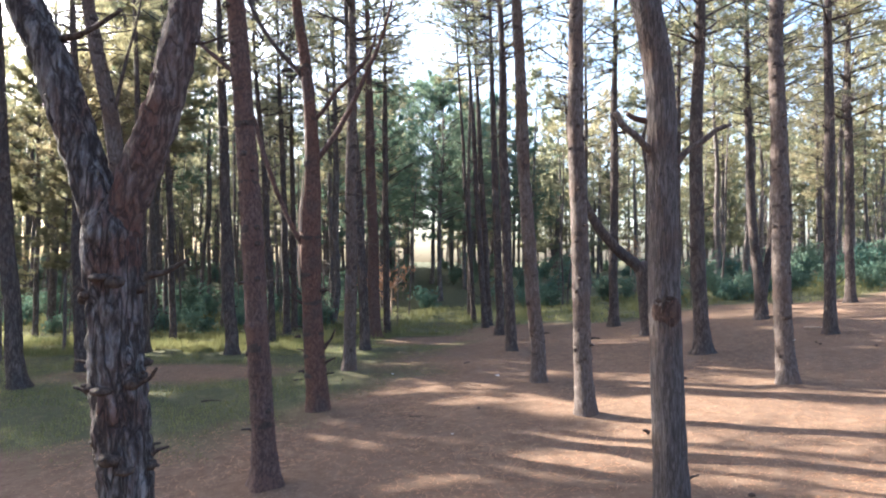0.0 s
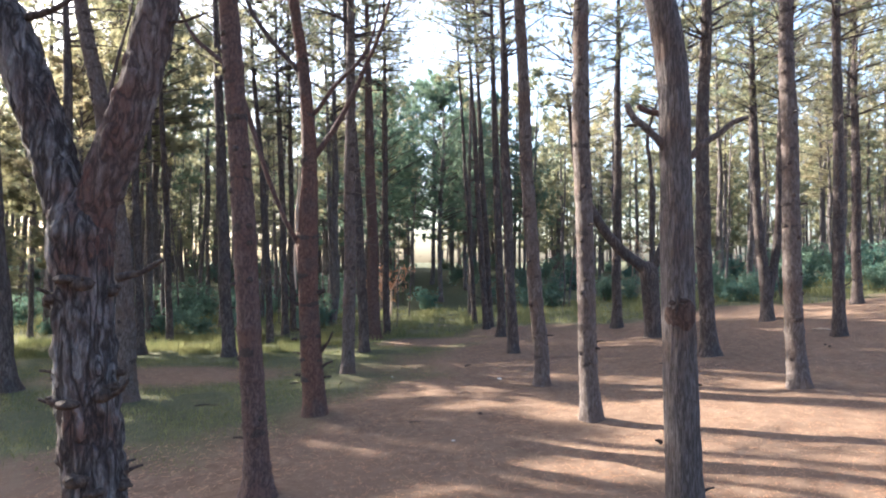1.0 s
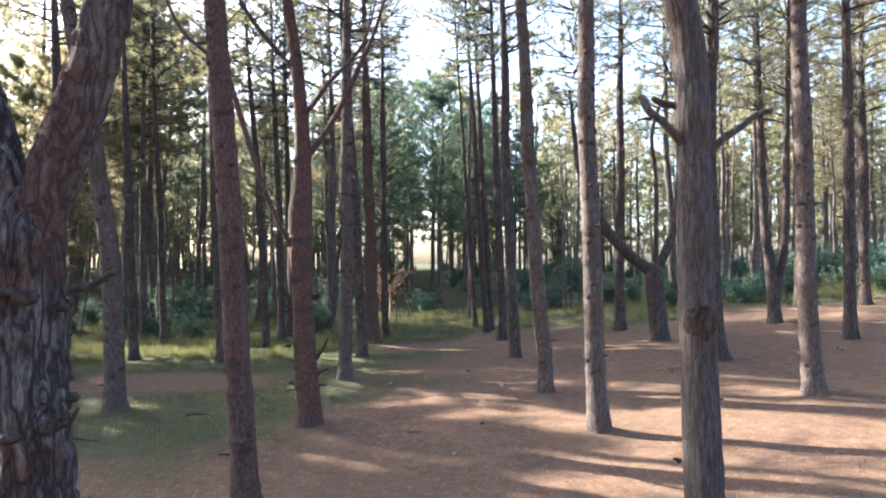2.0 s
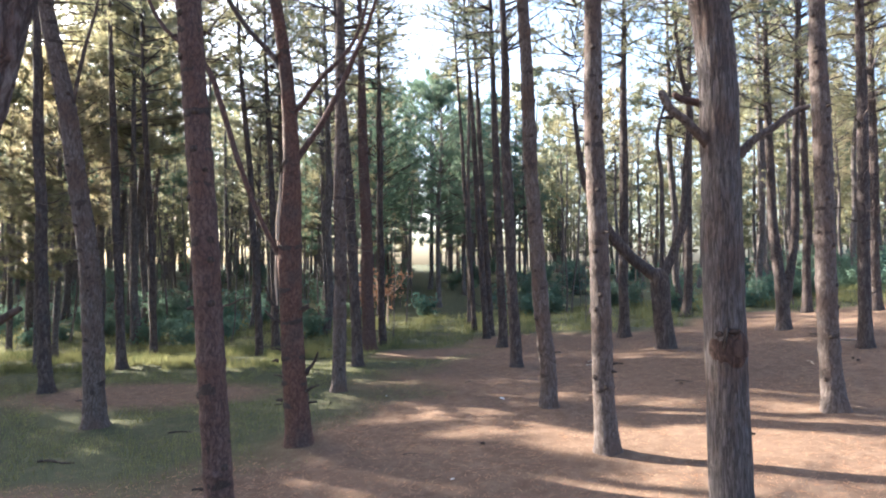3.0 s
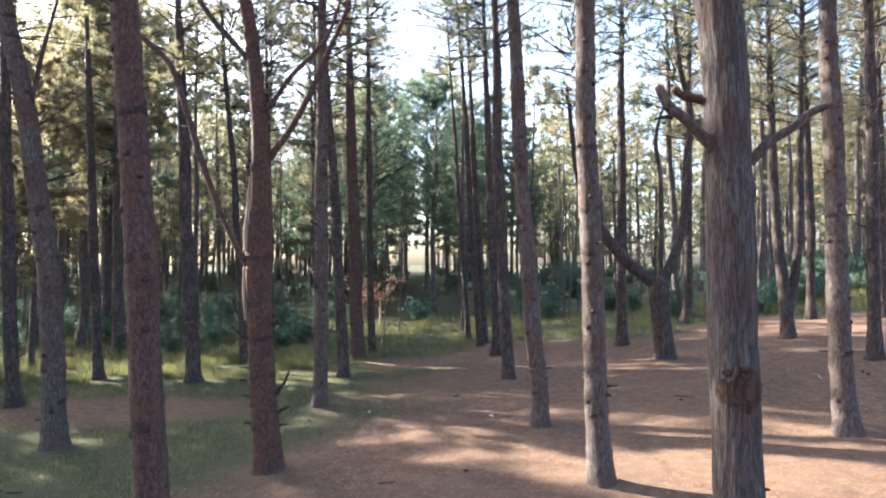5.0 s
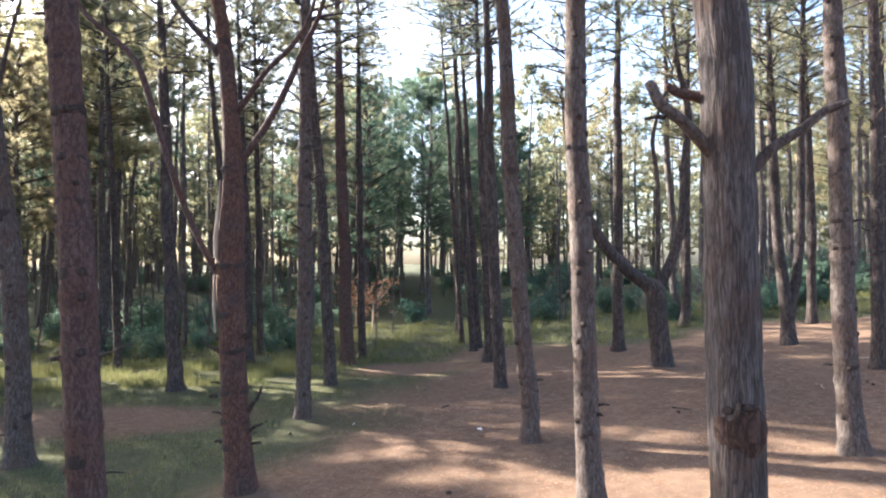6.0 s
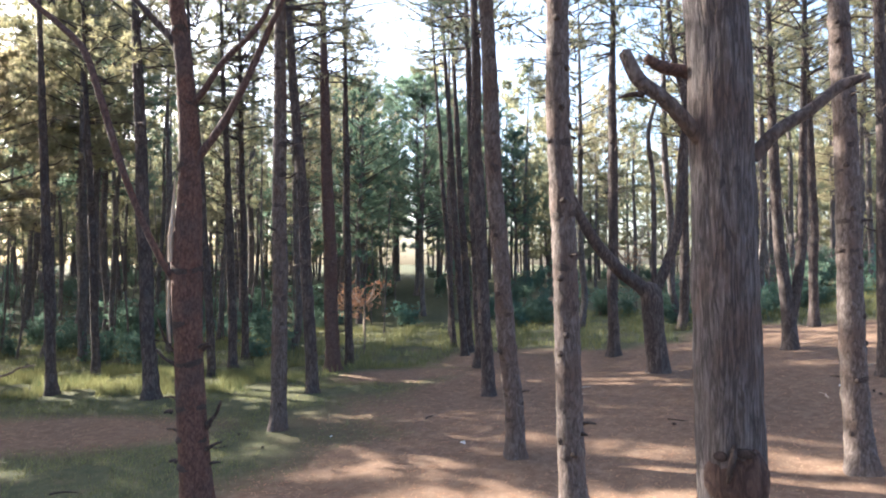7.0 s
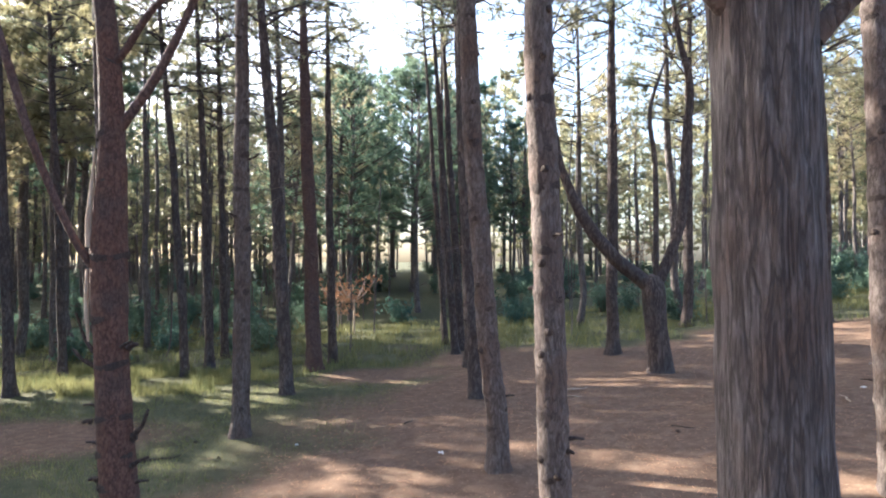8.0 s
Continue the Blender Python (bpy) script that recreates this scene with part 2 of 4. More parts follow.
def ground_material():
    mat, nt, bsdf = nodes_of("needle_litter", 0.95)
    pos = mapped(nt, (1, 1, 1))
    big = node(nt, "ShaderNodeTexNoise", Scale=0.8, Detail=5.0, Roughness=0.6)
    mid = node(nt, "ShaderNodeTexNoise", Scale=6.0, Detail=6.0, Roughness=0.7)
    fine = node(nt, "ShaderNodeTexNoise", Scale=70.0, Detail=5.0, Roughness=0.8)
    streak = node(nt, "ShaderNodeTexVoronoi", Scale=55.0)
    for n in (big, mid, fine, streak):
        nt.links.new(pos, n.inputs["Vector"])
    litter = ramp(nt, mid.outputs["Fac"], ((0.3, (0.102, 0.063, 0.044)), (0.5, (0.156, 0.103, 0.073)), (0.72, (0.226, 0.157, 0.111))))
    litter = mixed(nt, ramp(nt, fine.outputs["Fac"], ((0.35, 0.0), (0.65, 1.0))), mixed(nt, 0.5, litter, (0.108, 0.067, 0.047)), litter)
    litter = mixed(nt, ramp(nt, streak.outputs["Color"], ((0.82, 0.0), (0.95, 0.5))), litter, (0.375, 0.279, 0.180))
    turf = ramp(nt, mid.outputs["Fac"], ((0.3, (0.040, 0.057, 0.032)), (0.55, (0.070, 0.085, 0.048)), (0.72, (0.138, 0.112, 0.072))))
    turf = mixed(nt, ramp(nt, fine.outputs["Fac"], ((0.35, 0.0), (0.65, 1.0))), mixed(nt, 0.55, turf, (0.05, 0.045, 0.02)), turf)
    att = nt.nodes.new("ShaderNodeAttribute")
    att.attribute_name = "turf"
    m1 = nt.nodes.new("ShaderNodeMath")
    m1.operation = "MULTIPLY_ADD"
    nt.links.new(big.outputs["Fac"], m1.inputs[0])
    m1.inputs[1].default_value = 0.7
    m2 = nt.nodes.new("ShaderNodeMath")
    m2.operation = "ADD"
    m2.inputs[1].default_value = -0.62
    nt.links.new(att.outputs["Fac"], m2.inputs[0])
    nt.links.new(m2.outputs[0], m1.inputs[2])
    m3 = nt.nodes.new("ShaderNodeMath")
    m3.operation = "MULTIPLY_ADD"
    nt.links.new(mid.outputs["Fac"], m3.inputs[0])
    m3.inputs[1].default_value = 0.6
    nt.links.new(m1.outputs[0], m3.inputs[2])
    mask = ramp(nt, m3.outputs[0], ((0.12, 0.0), (0.75, 0.85)))
    nt.links.new(mixed(nt, mask, litter, turf), bsdf.inputs["Base Color"])
    bump = node(nt, "ShaderNodeBump", Strength=0.8, Distance=0.02)
    nt.links.new(mixed(nt, 0.5, mid.outputs["Fac"], fine.outputs["Fac"]), bump.inputs["Height"])
    nt.links.new(bump.outputs[0], bsdf.inputs["Normal"])
    return mat


gm = mesh_np("ground", gv, np.stack((i0, i0 + 1, i0 + w + 1, i0 + w), 1), ground_material(), True)
turf = gm.attributes.new("turf", "FLOAT", "POINT")
turf.data.foreach_set("value", grassiness(gv[:, 0], gv[:, 1]).astype(np.float32))
tagged(new("ground", gm), "reddish-brown pine needle litter with patches of grass", "forest floor", kind="structure")


# ---- tree building ----
def smooth_line(points, step):
    """Evenly sampled Catmull-Rom line through the points; returns places, lengths and the running number of the point."""
    p = np.array(points, float)
    p = np.vstack((2 * p[0] - p[1], p, 2 * p[-1] - p[-2]))
    out, knot = [], []
    for i in range(1, len(p) - 2):
        n = max(1, int(np.linalg.norm(p[i + 1] - p[i]) / step))
        t = np.arange(n)[:, None] / n
        knot.append(i - 1 + t[:, 0])
        a, b, c, d = p[i - 1], p[i], p[i + 1], p[i + 2]
        out.append(0.5 * (2 * b + (c - a) * t + (2 * a - 5 * b + 4 * c - d) * t ** 2 + (3 * b - a - 3 * c + d) * t ** 3))
    out.append(p[-2][None])
    knot.append(np.array((len(p) - 3.0,)))
    out = np.concatenate(out)
    arc = np.concatenate(((0,), np.cumsum(np.linalg.norm(np.diff(out, axis=0), axis=1))))
    return out, arc, np.concatenate(knot)


def lattice(gen, theta, arc, around, along):
    """Smooth random values on a wrapped sheet, cells of the given counts and length."""
    rows = int(arc.max() / along) + 3
    g = gen.random((rows, around))
    u, v = theta / (2 * np.pi) * around, arc / along
    iu, iv = np.floor(u).astype(int), np.floor(v).astype(int)
    fu, fv = u - iu, v - iv
    fu, fv = fu * fu * (3 - 2 * fu), fv * fv * (3 - 2 * fv)
    a, b = g[iv, iu % around], g[iv, (iu + 1) % around]
    c, d = g[iv + 1, iu % around], g[iv + 1, (iu + 1) % around]
    return (a * (1 - fu) + b * fu) * (1 - fv) + (c * (1 - fu) + d * fu) * fv


def tube(points, radii, sides=10, step=0.15, relief=0.0, cells=(14, 0.14), seed=1, whorls=0.0, flare=0.0, tip=True):
    """Corners and faces of a limb: round, tapered, with bark plates, branch whorls and a root flare."""
    gen = np.random.default_rng(seed)
    line, arc, knot = smooth_line(points, step)
    rad = np.interp(knot / knot[-1], np.linspace(0, 1, len(radii)), radii)
    tan = np.gradient(line, axis=0)
    tan /= np.linalg.norm(tan, axis=1)[:, None]
    side = np.cross(tan, (0.13, 0.97, 0.21))
    side /= np.linalg.norm(side, axis=1)[:, None]
    other = np.cross(tan, side)
    th = np.arange(sides) * 2 * np.pi / sides
    TH, AR = np.meshgrid(th, arc)
    R = np.repeat(rad[:, None], sides, 1)
    if relief:
        a = lattice(gen, TH, AR, cells[0], cells[1])
        b = lattice(gen, TH, AR, cells[0] * 2, cells[1] * 0.6)
        c = lattice(gen, TH, AR, 4, 0.5)
        R = R + relief * (1.2 * np.abs(a - 0.5) * 2 + 0.5 * b - 0.8) + R * 0.08 * (c - 0.5)
    if whorls:
        ph = (AR / whorls + 0.3 * lattice(gen, TH * 0, AR, 4, 1.0)) % 1.0
        R = R * (1 + 0.09 * np.exp(-((ph - 0.5) / 0.07) ** 2) * (0.5 + lattice(gen, TH, AR, 5, 0.4)))
    if flare:
        lobes = 0.75 + 0.5 * np.sin(TH * 4 + gen.random() * 6) * 0.5 + 0.25 * lattice(gen, TH, AR, 6, 0.5)
        R = R * (1 + flare * np.exp(-np.maximum(AR - 0.25, 0) / 0.17) * lobes)
    V = line[:, None] + R[..., None] * (np.cos(TH)[..., None] * side[:, None] + np.sin(TH)[..., None] * other[:, None])
    n = len(line)
    V = V.reshape(-1, 3)
    k = np.arange(n - 1)[:, None] * sides
    j = np.arange(sides)[None]
    F = np.stack((k + j, k + (j + 1) % sides, k + sides + (j + 1) % sides, k + sides + j), -1).reshape(-1, 4)
    if tip:
        V = np.vstack((V, line[-1] + tan[-1] * rad[-1] * 0.5))
        c = len(V) - 1
        e = (n - 1) * sides
        cap = np.stack((e + np.arange(0, sides, 2), e + (np.arange(0, sides, 2) + 1) % sides, e + (np.arange(0, sides, 2) + 2) % sides, np.full(len(range(0, sides, 2)), c)), 1)
        F = np.vstack((F, cap))
    return V, F


def blades(gen, centres, count, length, width, up=0.3, spread=1.0, ahead=None):
    """Bursts of thin blades round the given centres: arrays of corners and triangles."""
    c = np.repeat(centres, count, 0)
    d = gen.normal(size=(len(c), 3)) * spread
    d[:, 2] += up
    if ahead is not None:
        d += np.repeat(ahead, count, 0)
    d /= np.linalg.norm(d, axis=1)[:, None]
    s = np.cross(d, gen.normal(size=(len(c), 3)))
    s /= np.linalg.norm(s, axis=1)[:, None]
    ln = length * (0.6 + 0.6 * gen.random((len(c), 1)))
    v = np.stack((c - s * width / 2, c + s * width / 2, c + d * ln), 1).reshape(-1, 3)
    return v, np.arange(len(v)).reshape(-1, 3)


def pine_crown(seed, z0, z1, reach, whorl=0.55, arms=5, tufts=8, count=9, length=0.30, width=0.046, droop=0.1, bulge=0.35):
    """Limbs (quads) and needles (triangles) of a pine crown between two heights round the axis."""
    gen = np.random.default_rng(seed)
    wood, cen, way = [], [], []
    z = z0
    while z < z1:
        u = (z - z0) / (z1 - z0)
        prof = (0.55 + 0.45 * min(1, u / bulge)) * (1 - u ** 2.2) + 0.12
        for k in range(arms):
            if gen.random() < 0.18:
                continue
            a = gen.random() * 6.283
            ln = reach * prof * (0.55 + 0.6 * gen.random())
            rise = (0.15 + 0.55 * u + 0.25 * gen.random()) * ln
            tt = np.linspace(0, 1, 5)[:, None]
            ax = np.array((math.cos(a), math.sin(a), 0))
            pts = ax * ln * tt + np.array((0, 0, 1)) * (z + gen.normal() * 0.1 + rise * tt - droop * ln * tt ** 2) + gen.normal(size=(5, 3)) * 0.05 * ln * tt
            wood.append(tube(pts[::2], (0.028, 0.018, 0.008), 3, 0.6, tip=False))
            for t in 0.35 + 0.65 * gen.random(tufts) ** 0.7:
                q = pts[0] + (pts[-1] - pts[0]) * t + np.array((0, 0, droop * ln * (t - t * t)))
                off = gen.normal(size=3) * np.array((0.22, 0.22, 0.10)) * ln * 0.55
                cen.append(q + off)
                way.append(ax * 0.5 + np.array((0, 0, 0.35)))
        z += whorl * (0.75 + 0.5 * gen.random())
    cen, way = np.array(cen), np.array(way)
    return joined(wood), blades(gen, cen, count, length, width, 0.1, 0.75, way)


def dead_twigs(seed, z0, z1, reach, whorl=0.5, arms=4, r=0.011):
    """Bare, crooked side twigs below the crown."""
    gen = np.random.default_rng(seed)
    out = []
    z = z0
    while z < z1:
        for k in range(arms):
            if gen.random() < 0.35:
                continue
            a, ln = gen.random() * 6.283, reach * (0.25 + gen.random())
            ax = np.array((math.cos(a), math.sin(a), 0.0))
            p = np.array((0, 0, z + gen.normal() * 0.06))
            q = p + ax * ln * 0.5 + np.array((0, 0, ln * gen.uniform(-0.15, 0.35)))
            e = q + (ax + gen.normal(size=3) * 0.35) * ln * 0.5 + np.array((0, 0, ln * gen.uniform(-0.1, 0.3)))
            out.append(tube((p, q, e), (r, r * 0.7, r * 0.3), 3, 0.5, tip=False))
            if gen.random() < 0.6:
                out.append(tube((q, q + (e - q) * 0.4 + gen.normal(size=3) * 0.15 * ln, q + (e - q) * 0.6 + gen.normal(size=3) * 0.3 * ln), (r * 0.6, r * 0.45, r * 0.2), 3, 0.5, tip=False))
        z += whorl * (0.7 + 0.6 * gen.random())
    return joined(out)


CROWNS = []
for k in range(5):
    wood, green = pine_crown(40 + k, 0.0, 4.6 + 0.5 * k, 1.9 + 0.15 * (k % 3), 0.5, 6, 9, 13, 0.19, 0.02)
    CROWNS.append((mesh_np("branchwork", *wood, BARK_FAR), mesh_np("crown", *green, NEEDLES)))
TWIGS = [mesh_np("dead_branchwork", *dead_twigs(70 + k, 1.6, 7.0, 0.8), DEAD_WOOD) for k in range(4)]


def stub_mesh(seed, ln, r):
    gen = np.random.default_rng(seed)
    pts = [(0, 0, 0), (ln * 0.5, gen.normal() * 0.1 * ln, ln * 0.12), (ln, gen.normal() * 0.15 * ln, ln * gen.uniform(0.0, 0.5))]
    return mesh_np("stub", *tube(pts, (r * 1.5, r, r * 0.7), 7, 0.03, r * 0.25, (5, 0.03), seed), STUB_WOOD, True)


STUBS = [stub_mesh(k, ln, r) for k, (ln, r) in enumerate(((0.07, 0.016), (0.12, 0.013), (0.2, 0.014), (0.05, 0.022), (0.3, 0.012)))]
KNOT = mesh_np("knot", *tube([(-0.012, 0, 0), (0.012, 0, 0), (0.02, 0, 0)], (0.036, 0.03, 0.012), 8, 0.01, 0.006, (5, 0.02), 3), STUB_WOOD, True)


def whorl_ring(seed):
    """A rough collar of old branch scars round a trunk of radius 1."""
    gen = np.random.default_rng(seed)
    n, k = 24, 5
    th = np.arange(n) * 2 * np.pi / n
    lump = np.interp(th, np.linspace(0, 2 * np.pi, 9), np.append(gen.random(8) ** 1.2, 0)[[0, 1, 2, 3, 4, 5, 6, 7, 0]])
    v = []
    for j in range(k):
        a = -1.2 + 2.4 * j / (k - 1)
        r = 0.94 + 0.15 * lump ** 1.4 * math.cos(a) + gen.normal(size=n) * 0.012
        v.append(np.stack((np.cos(th) * r, np.sin(th) * r, (0.028 * math.sin(a)) * (0.5 + lump) + 0.012 * np.sin(2 * th + seed)), 1))
    v = np.concatenate(v)
    j, i = np.meshgrid(np.arange(k - 1), np.arange(n), indexing="ij")
    f = np.stack((j * n + i, j * n + (i + 1) % n, (j + 1) * n + (i + 1) % n, (j + 1) * n + i), -1).reshape(-1, 4)
    return mesh_np("whorl_scar", v, f, WHORL_BARK, True)


WHORLS = [whorl_ring(k) for k in range(4)]


def on_trunk(points, z, turn, radius, sink=0.0):
    """The pose of something that grows out of a trunk at a height, in a direction given in degrees from +x."""
    p = np.array(points)
    x, y = np.interp(z, p[:, 2], p[:, 0]), np.interp(z, p[:, 2], p[:, 1])
    a = radians(turn)
    return pose(x + (radius - sink) * math.cos(a), y + (radius - sink) * math.sin(a), z, 0, 0, turn)


def pine(x, y, width, lean=0.0, bend=0.0, height=12.5, crown_from=7.0, mat=BARK_FAR, label="", sides=16, step=0.14, relief=0.008, cells=(12, 0.1), seed=1, stubs=6, knots=6, twig_scale=0.0, flare=0.5, whorls=0.5, stub_from=0.3, sway=0.0):
    """A plantation pine: trunk, broken side stubs, knots, twigs, limbs and crown. lean: sideways metres per metre of height; bend: extra, at the top of the bare trunk."""
    gen = np.random.default_rng(seed)
    z0 = float(ground_z(x, y))
    tree = tagged(new("pine_tree"), label, "pine tree", "pines of the plantation")
    tree.location = (x, y, z0)
    hs = np.array((-0.25, 0.0, 0.6, 1.5, 2.6, 3.8, 5.0, 6.5, 8.5, height))
    u = hs / 6.0
    px = lean * hs + bend * np.sign(u) * u ** 2 * np.where(u < 1.2, 1.0, 0.0) + np.where(u >= 1.2, bend * 1.44 + 0.5 * bend * (u - 1.2), 0.0)
    px = px + gen.normal(size=len(hs)) * 0.012
    py = 0.012 * hs * gen.normal() + gen.normal(size=len(hs)) * 0.012
    pts = np.stack((px, py, hs), 1)
    r = width / 2
    rr = r * np.array((1.12, 1.1, 1.03, 1.0, 0.96, 0.91, 0.85, 0.74, 0.5, 0.12))
    part("trunk", mesh_np("trunk", *tube(pts, rr, sides, step, relief, cells, seed, whorls, flare), mat, True), tree)
    for k in range(stubs):
        z = stub_from + (6.6 - stub_from) * (k + gen.random()) / max(1, stubs)
        kind = int(gen.integers(len(STUBS)))
        part("stub", STUBS[(0, 1, 0, 3, 1)[kind] if sides >= 24 else kind], tree, m=on_trunk(pts, z, gen.random() * 360, np.interp(z, hs, rr), 0.015) @ Matrix.Diagonal((1, 1, 1, 1)))
    if sides >= 20:
        z = 0.5 + 0.3 * gen.random()
        while z < 7.0:
            k = np.interp(z, hs, rr)
            part("whorl_scar", WHORLS[int(gen.integers(4))], tree, m=pose(np.interp(z, hs, px), np.interp(z, hs, py), z, gen.normal() * 3, gen.normal() * 3, gen.random() * 360) @ Matrix.Diagonal((k, k, 1.0 + gen.random() * 0.6, 1)))
            z += whorls * gen.uniform(0.6, 1.2)
    for k in range(knots):
        z = 0.4 + 5.5 * (k + gen.random()) / max(1, knots)
        part("knot", KNOT, tree, m=on_trunk(pts, z, gen.uniform(190, 350), np.interp(z, hs, rr), 0.004))
    if twig_scale:
        part("dead_branchwork", TWIGS[seed % len(TWIGS)], tree, m=pose(px[5], 0, 1.4, 0, 0, seed * 77) @ Matrix.Diagonal((twig_scale, twig_scale, 0.8, 1)))
    limbs, crown = CROWNS[seed % len(CROWNS)]
    top = pose(float(np.interp(crown_from, hs, px)), float(np.interp(crown_from, hs, py)), crown_from, 0, 0, seed * 53)
    s = (height - crown_from) / (4.6 + 0.5 * (seed % len(CROWNS)))
    # near crowns, overhead and unseen, are widened to darken the ground
    spread = 1.35 if y < 9.5 else 0.95
    top = top @ Matrix.Diagonal((spread, spread, s, 1))
    part("branchwork", limbs, tree, m=top)
    part("crown", crown, tree, m=top)
    return tree, pts


# ---- the pines of the clearing ----
GREY = "straight pine with grey-brown bark and broken branch stubs"
RED = "slender pine with reddish flaky bark, leaning a little"
PALE = "straight pale-barked pine with ringed whorls and sunlit edge"
brown, brown_line = pine(-1.54, 5.65, 0.215, -0.044, -0.26, mat=BARK_BROWN, label=RED, sides=40, step=0.03, relief=0.006, cells=(18, 0.05), seed=11, knots=16, stubs=5, flare=0.85, whorls=0.42)
part("twig", mesh_np("twig", *tube(((0, 0, 0), (0.09, 0.01, 0.02), (0.17, -0.01, 0.06), (0.24, 0.0, 0.07)), (0.009, 0.007, 0.005, 0.003), 6, 0.03), DEAD_WOOD, True), brown, "thin bare twig", on_trunk(brown_line, 2.02, 5, 0.1, 0.01))
pine(2.076, 7.95, 0.235, -0.047, 0.166, mat=BARK_PALE, label=PALE, sides=32, step=0.04, relief=0.007, cells=(14, 0.08), seed=12, knots=12, stubs=9, flare=0.4, whorls=0.45)
pine(1.833, 10.35, 0.24, -0.111, 0.237, mat=BARK_PALE, label="pale-barked pine leaning over the needle litter", sides=28, step=0.05, relief=0.007, seed=13, knots=8, stubs=6, flare=0.5)
pine(5.343, 8.95, 0.248, -0.04, 0.152, mat=BARK_PALE, label="stout grey-pink pine with dark whorl rings and a root flare", sides=32, step=0.04, relief=0.007, seed=14, knots=14, stubs=8, flare=0.6, whorls=0.46)
pine(1.667, 14.0, 0.24, -0.065, 0.147, mat=BARK_FAR, label=GREY, seed=15, stubs=8, twig_scale=0.7)
pine(-1.84, 12.2, 0.245, 0.0, 0.0, mat=BARK_PALE, label="thin-crowned pine with sunlit pale bark beside the grass", sides=20, seed=16, stubs=8, twig_scale=0.8)
pine(-1.913, 14.95, 0.24, -0.031, -0.164, mat=BARK_FAR, label=GREY, seed=17, twig_scale=0.9, crown_from=7.2, height=13)
pine(-2.03, 17.7, 0.34, -0.034, 0.0, mat=BARK_BROWN, label="thick reddish-brown pine at the clearing's edge", seed=18, crown_from=7.4, height=13.5, twig_scale=0.8)
pine(-1.78, 18.6, 0.21, -0.02, 0.02, mat=BARK_FAR, label=GREY, seed=19, crown_from=7.6, height=13.5, twig_scale=0.6)
pine(5.272, 12.0, 0.28, -0.067, 0.353, mat=BARK_FAR, label="grey-brown pine with a swept root flare", seed=20, twig_scale=0.8, flare=0.8, crown_from=6.4)
pine(-7.98, 11.2, 0.29, -0.142, 0.29, mat=BARK_FAR, label="dark-barked pine leaning, standing in short grass", seed=21, twig_scale=0.8, crown_from=9.3)
curved, _ = pine(-5.12, 10.0, 0.30, -0.014, -0.692, mat=BARK_PALE, label="thick grey pine that curves as it rises", sides=24, step=0.06, seed=22, stubs=10, twig_scale=0.9, whorls=0.42)
part("limb", mesh_np("limb", *tube(((-0.46, 0, 4.7), (-0.38, 0, 5.2), (-0.24, 0, 5.85), (-0.07, 0, 6.5), (0.05, 0, 7.3)), (0.035, 0.03, 0.026, 0.02, 0.01), 10, 0.08, 0.004, (6, 0.1), 7), BARK_FAR, True), curved)
pine(-5.29, 15.0, 0.29, -0.056, 0.0, mat=BARK_FAR, label=GREY, seed=23, twig_scale=1.1)
pine(8.42, 13.0, 0.225, 0.0, -0.02, mat=BARK_FAR, label=GREY, seed=24, twig_scale=0.9, crown_from=6.2)
pine(4.94, 17.5, 0.26, 0.0, 0.0, mat=BARK_FAR, label=GREY, seed=25, twig_scale=1.1, crown_from=7.6)
pine(7.96, 21.0, 0.27, 0.015, 0.0, mat=BARK_FAR, label=GREY, seed=26, twig_scale=1.2, crown_from=6.0)
pine(10.8, 19.2, 0.23, 0.032, -0.259, mat=BARK_FAR, label=GREY, seed=27, twig_scale=1.2, crown_from=5.8)
pine(12.04, 18.0, 0.25, 0.0, 0.04, mat=BARK_FAR, label=GREY, seed=28, twig_scale=1.2, crown_from=5.6)
pine(-7.89, 15.8, 0.21, -0.05, 0.0, mat=BARK_FAR, label=GREY, seed=29, twig_scale=1.2, crown_from=9.2, height=12.5)
pine(-7.824, 12.9, 0.235, -0.069, 0.121, mat=BARK_FAR, label=GREY, seed=30, twig_scale=1.2, crown_from=7.2)
pine(-8.05, 17.7, 0.19, -0.038, -0.139, mat=BARK_FAR, label=GREY, seed=31, twig_scale=1.2, crown_from=7.4)
pine(-5.02, 17.5, 0.19, -0.038, -0.173, mat=BARK_FAR, label=GREY, seed=32, twig_scale=1.2, crown_from=6.8)
pine(-5.03, 20.0, 0.195, -0.015, -0.055, mat=BARK_FAR, label=GREY, seed=33, twig_scale=1.2, crown_from=6.4)
pine(-4.92, 18.7, 0.21, -0.025, -0.107, mat=BARK_FAR, label=GREY, seed=39, twig_scale=1.2, crown_from=7.0)
pine(1.62, 17.3, 0.225, -0.033, -0.011, mat=BARK_FAR, label=GREY, seed=34, twig_scale=0.8, crown_from=7.8, height=13.5)
pine(1.45, 19.9, 0.21, -0.055, 0.0, mat=BARK_FAR, label=GREY, seed=35, twig_scale=0.8, crown_from=8.4, height=14)
pine(1.31, 19.3, 0.19, -0.086, 0.11, mat=BARK_FAR, label=GREY, seed=36, twig_scale=0.8, crown_from=10, height=14)
pine(0.9, 23.8, 0.16, -0.01, 0.02, mat=BARK_PALE, label="thin pale pine stem at the edge of the undergrowth", seed=37, twig_scale=0.8, crown_from=9.0, height=14)
pine(1.005, 21.4, 0.165, -0.068, 0.0, mat=BARK_FAR, label=GREY, seed=38, twig_scale=0.8, crown_from=8.8, height=14)


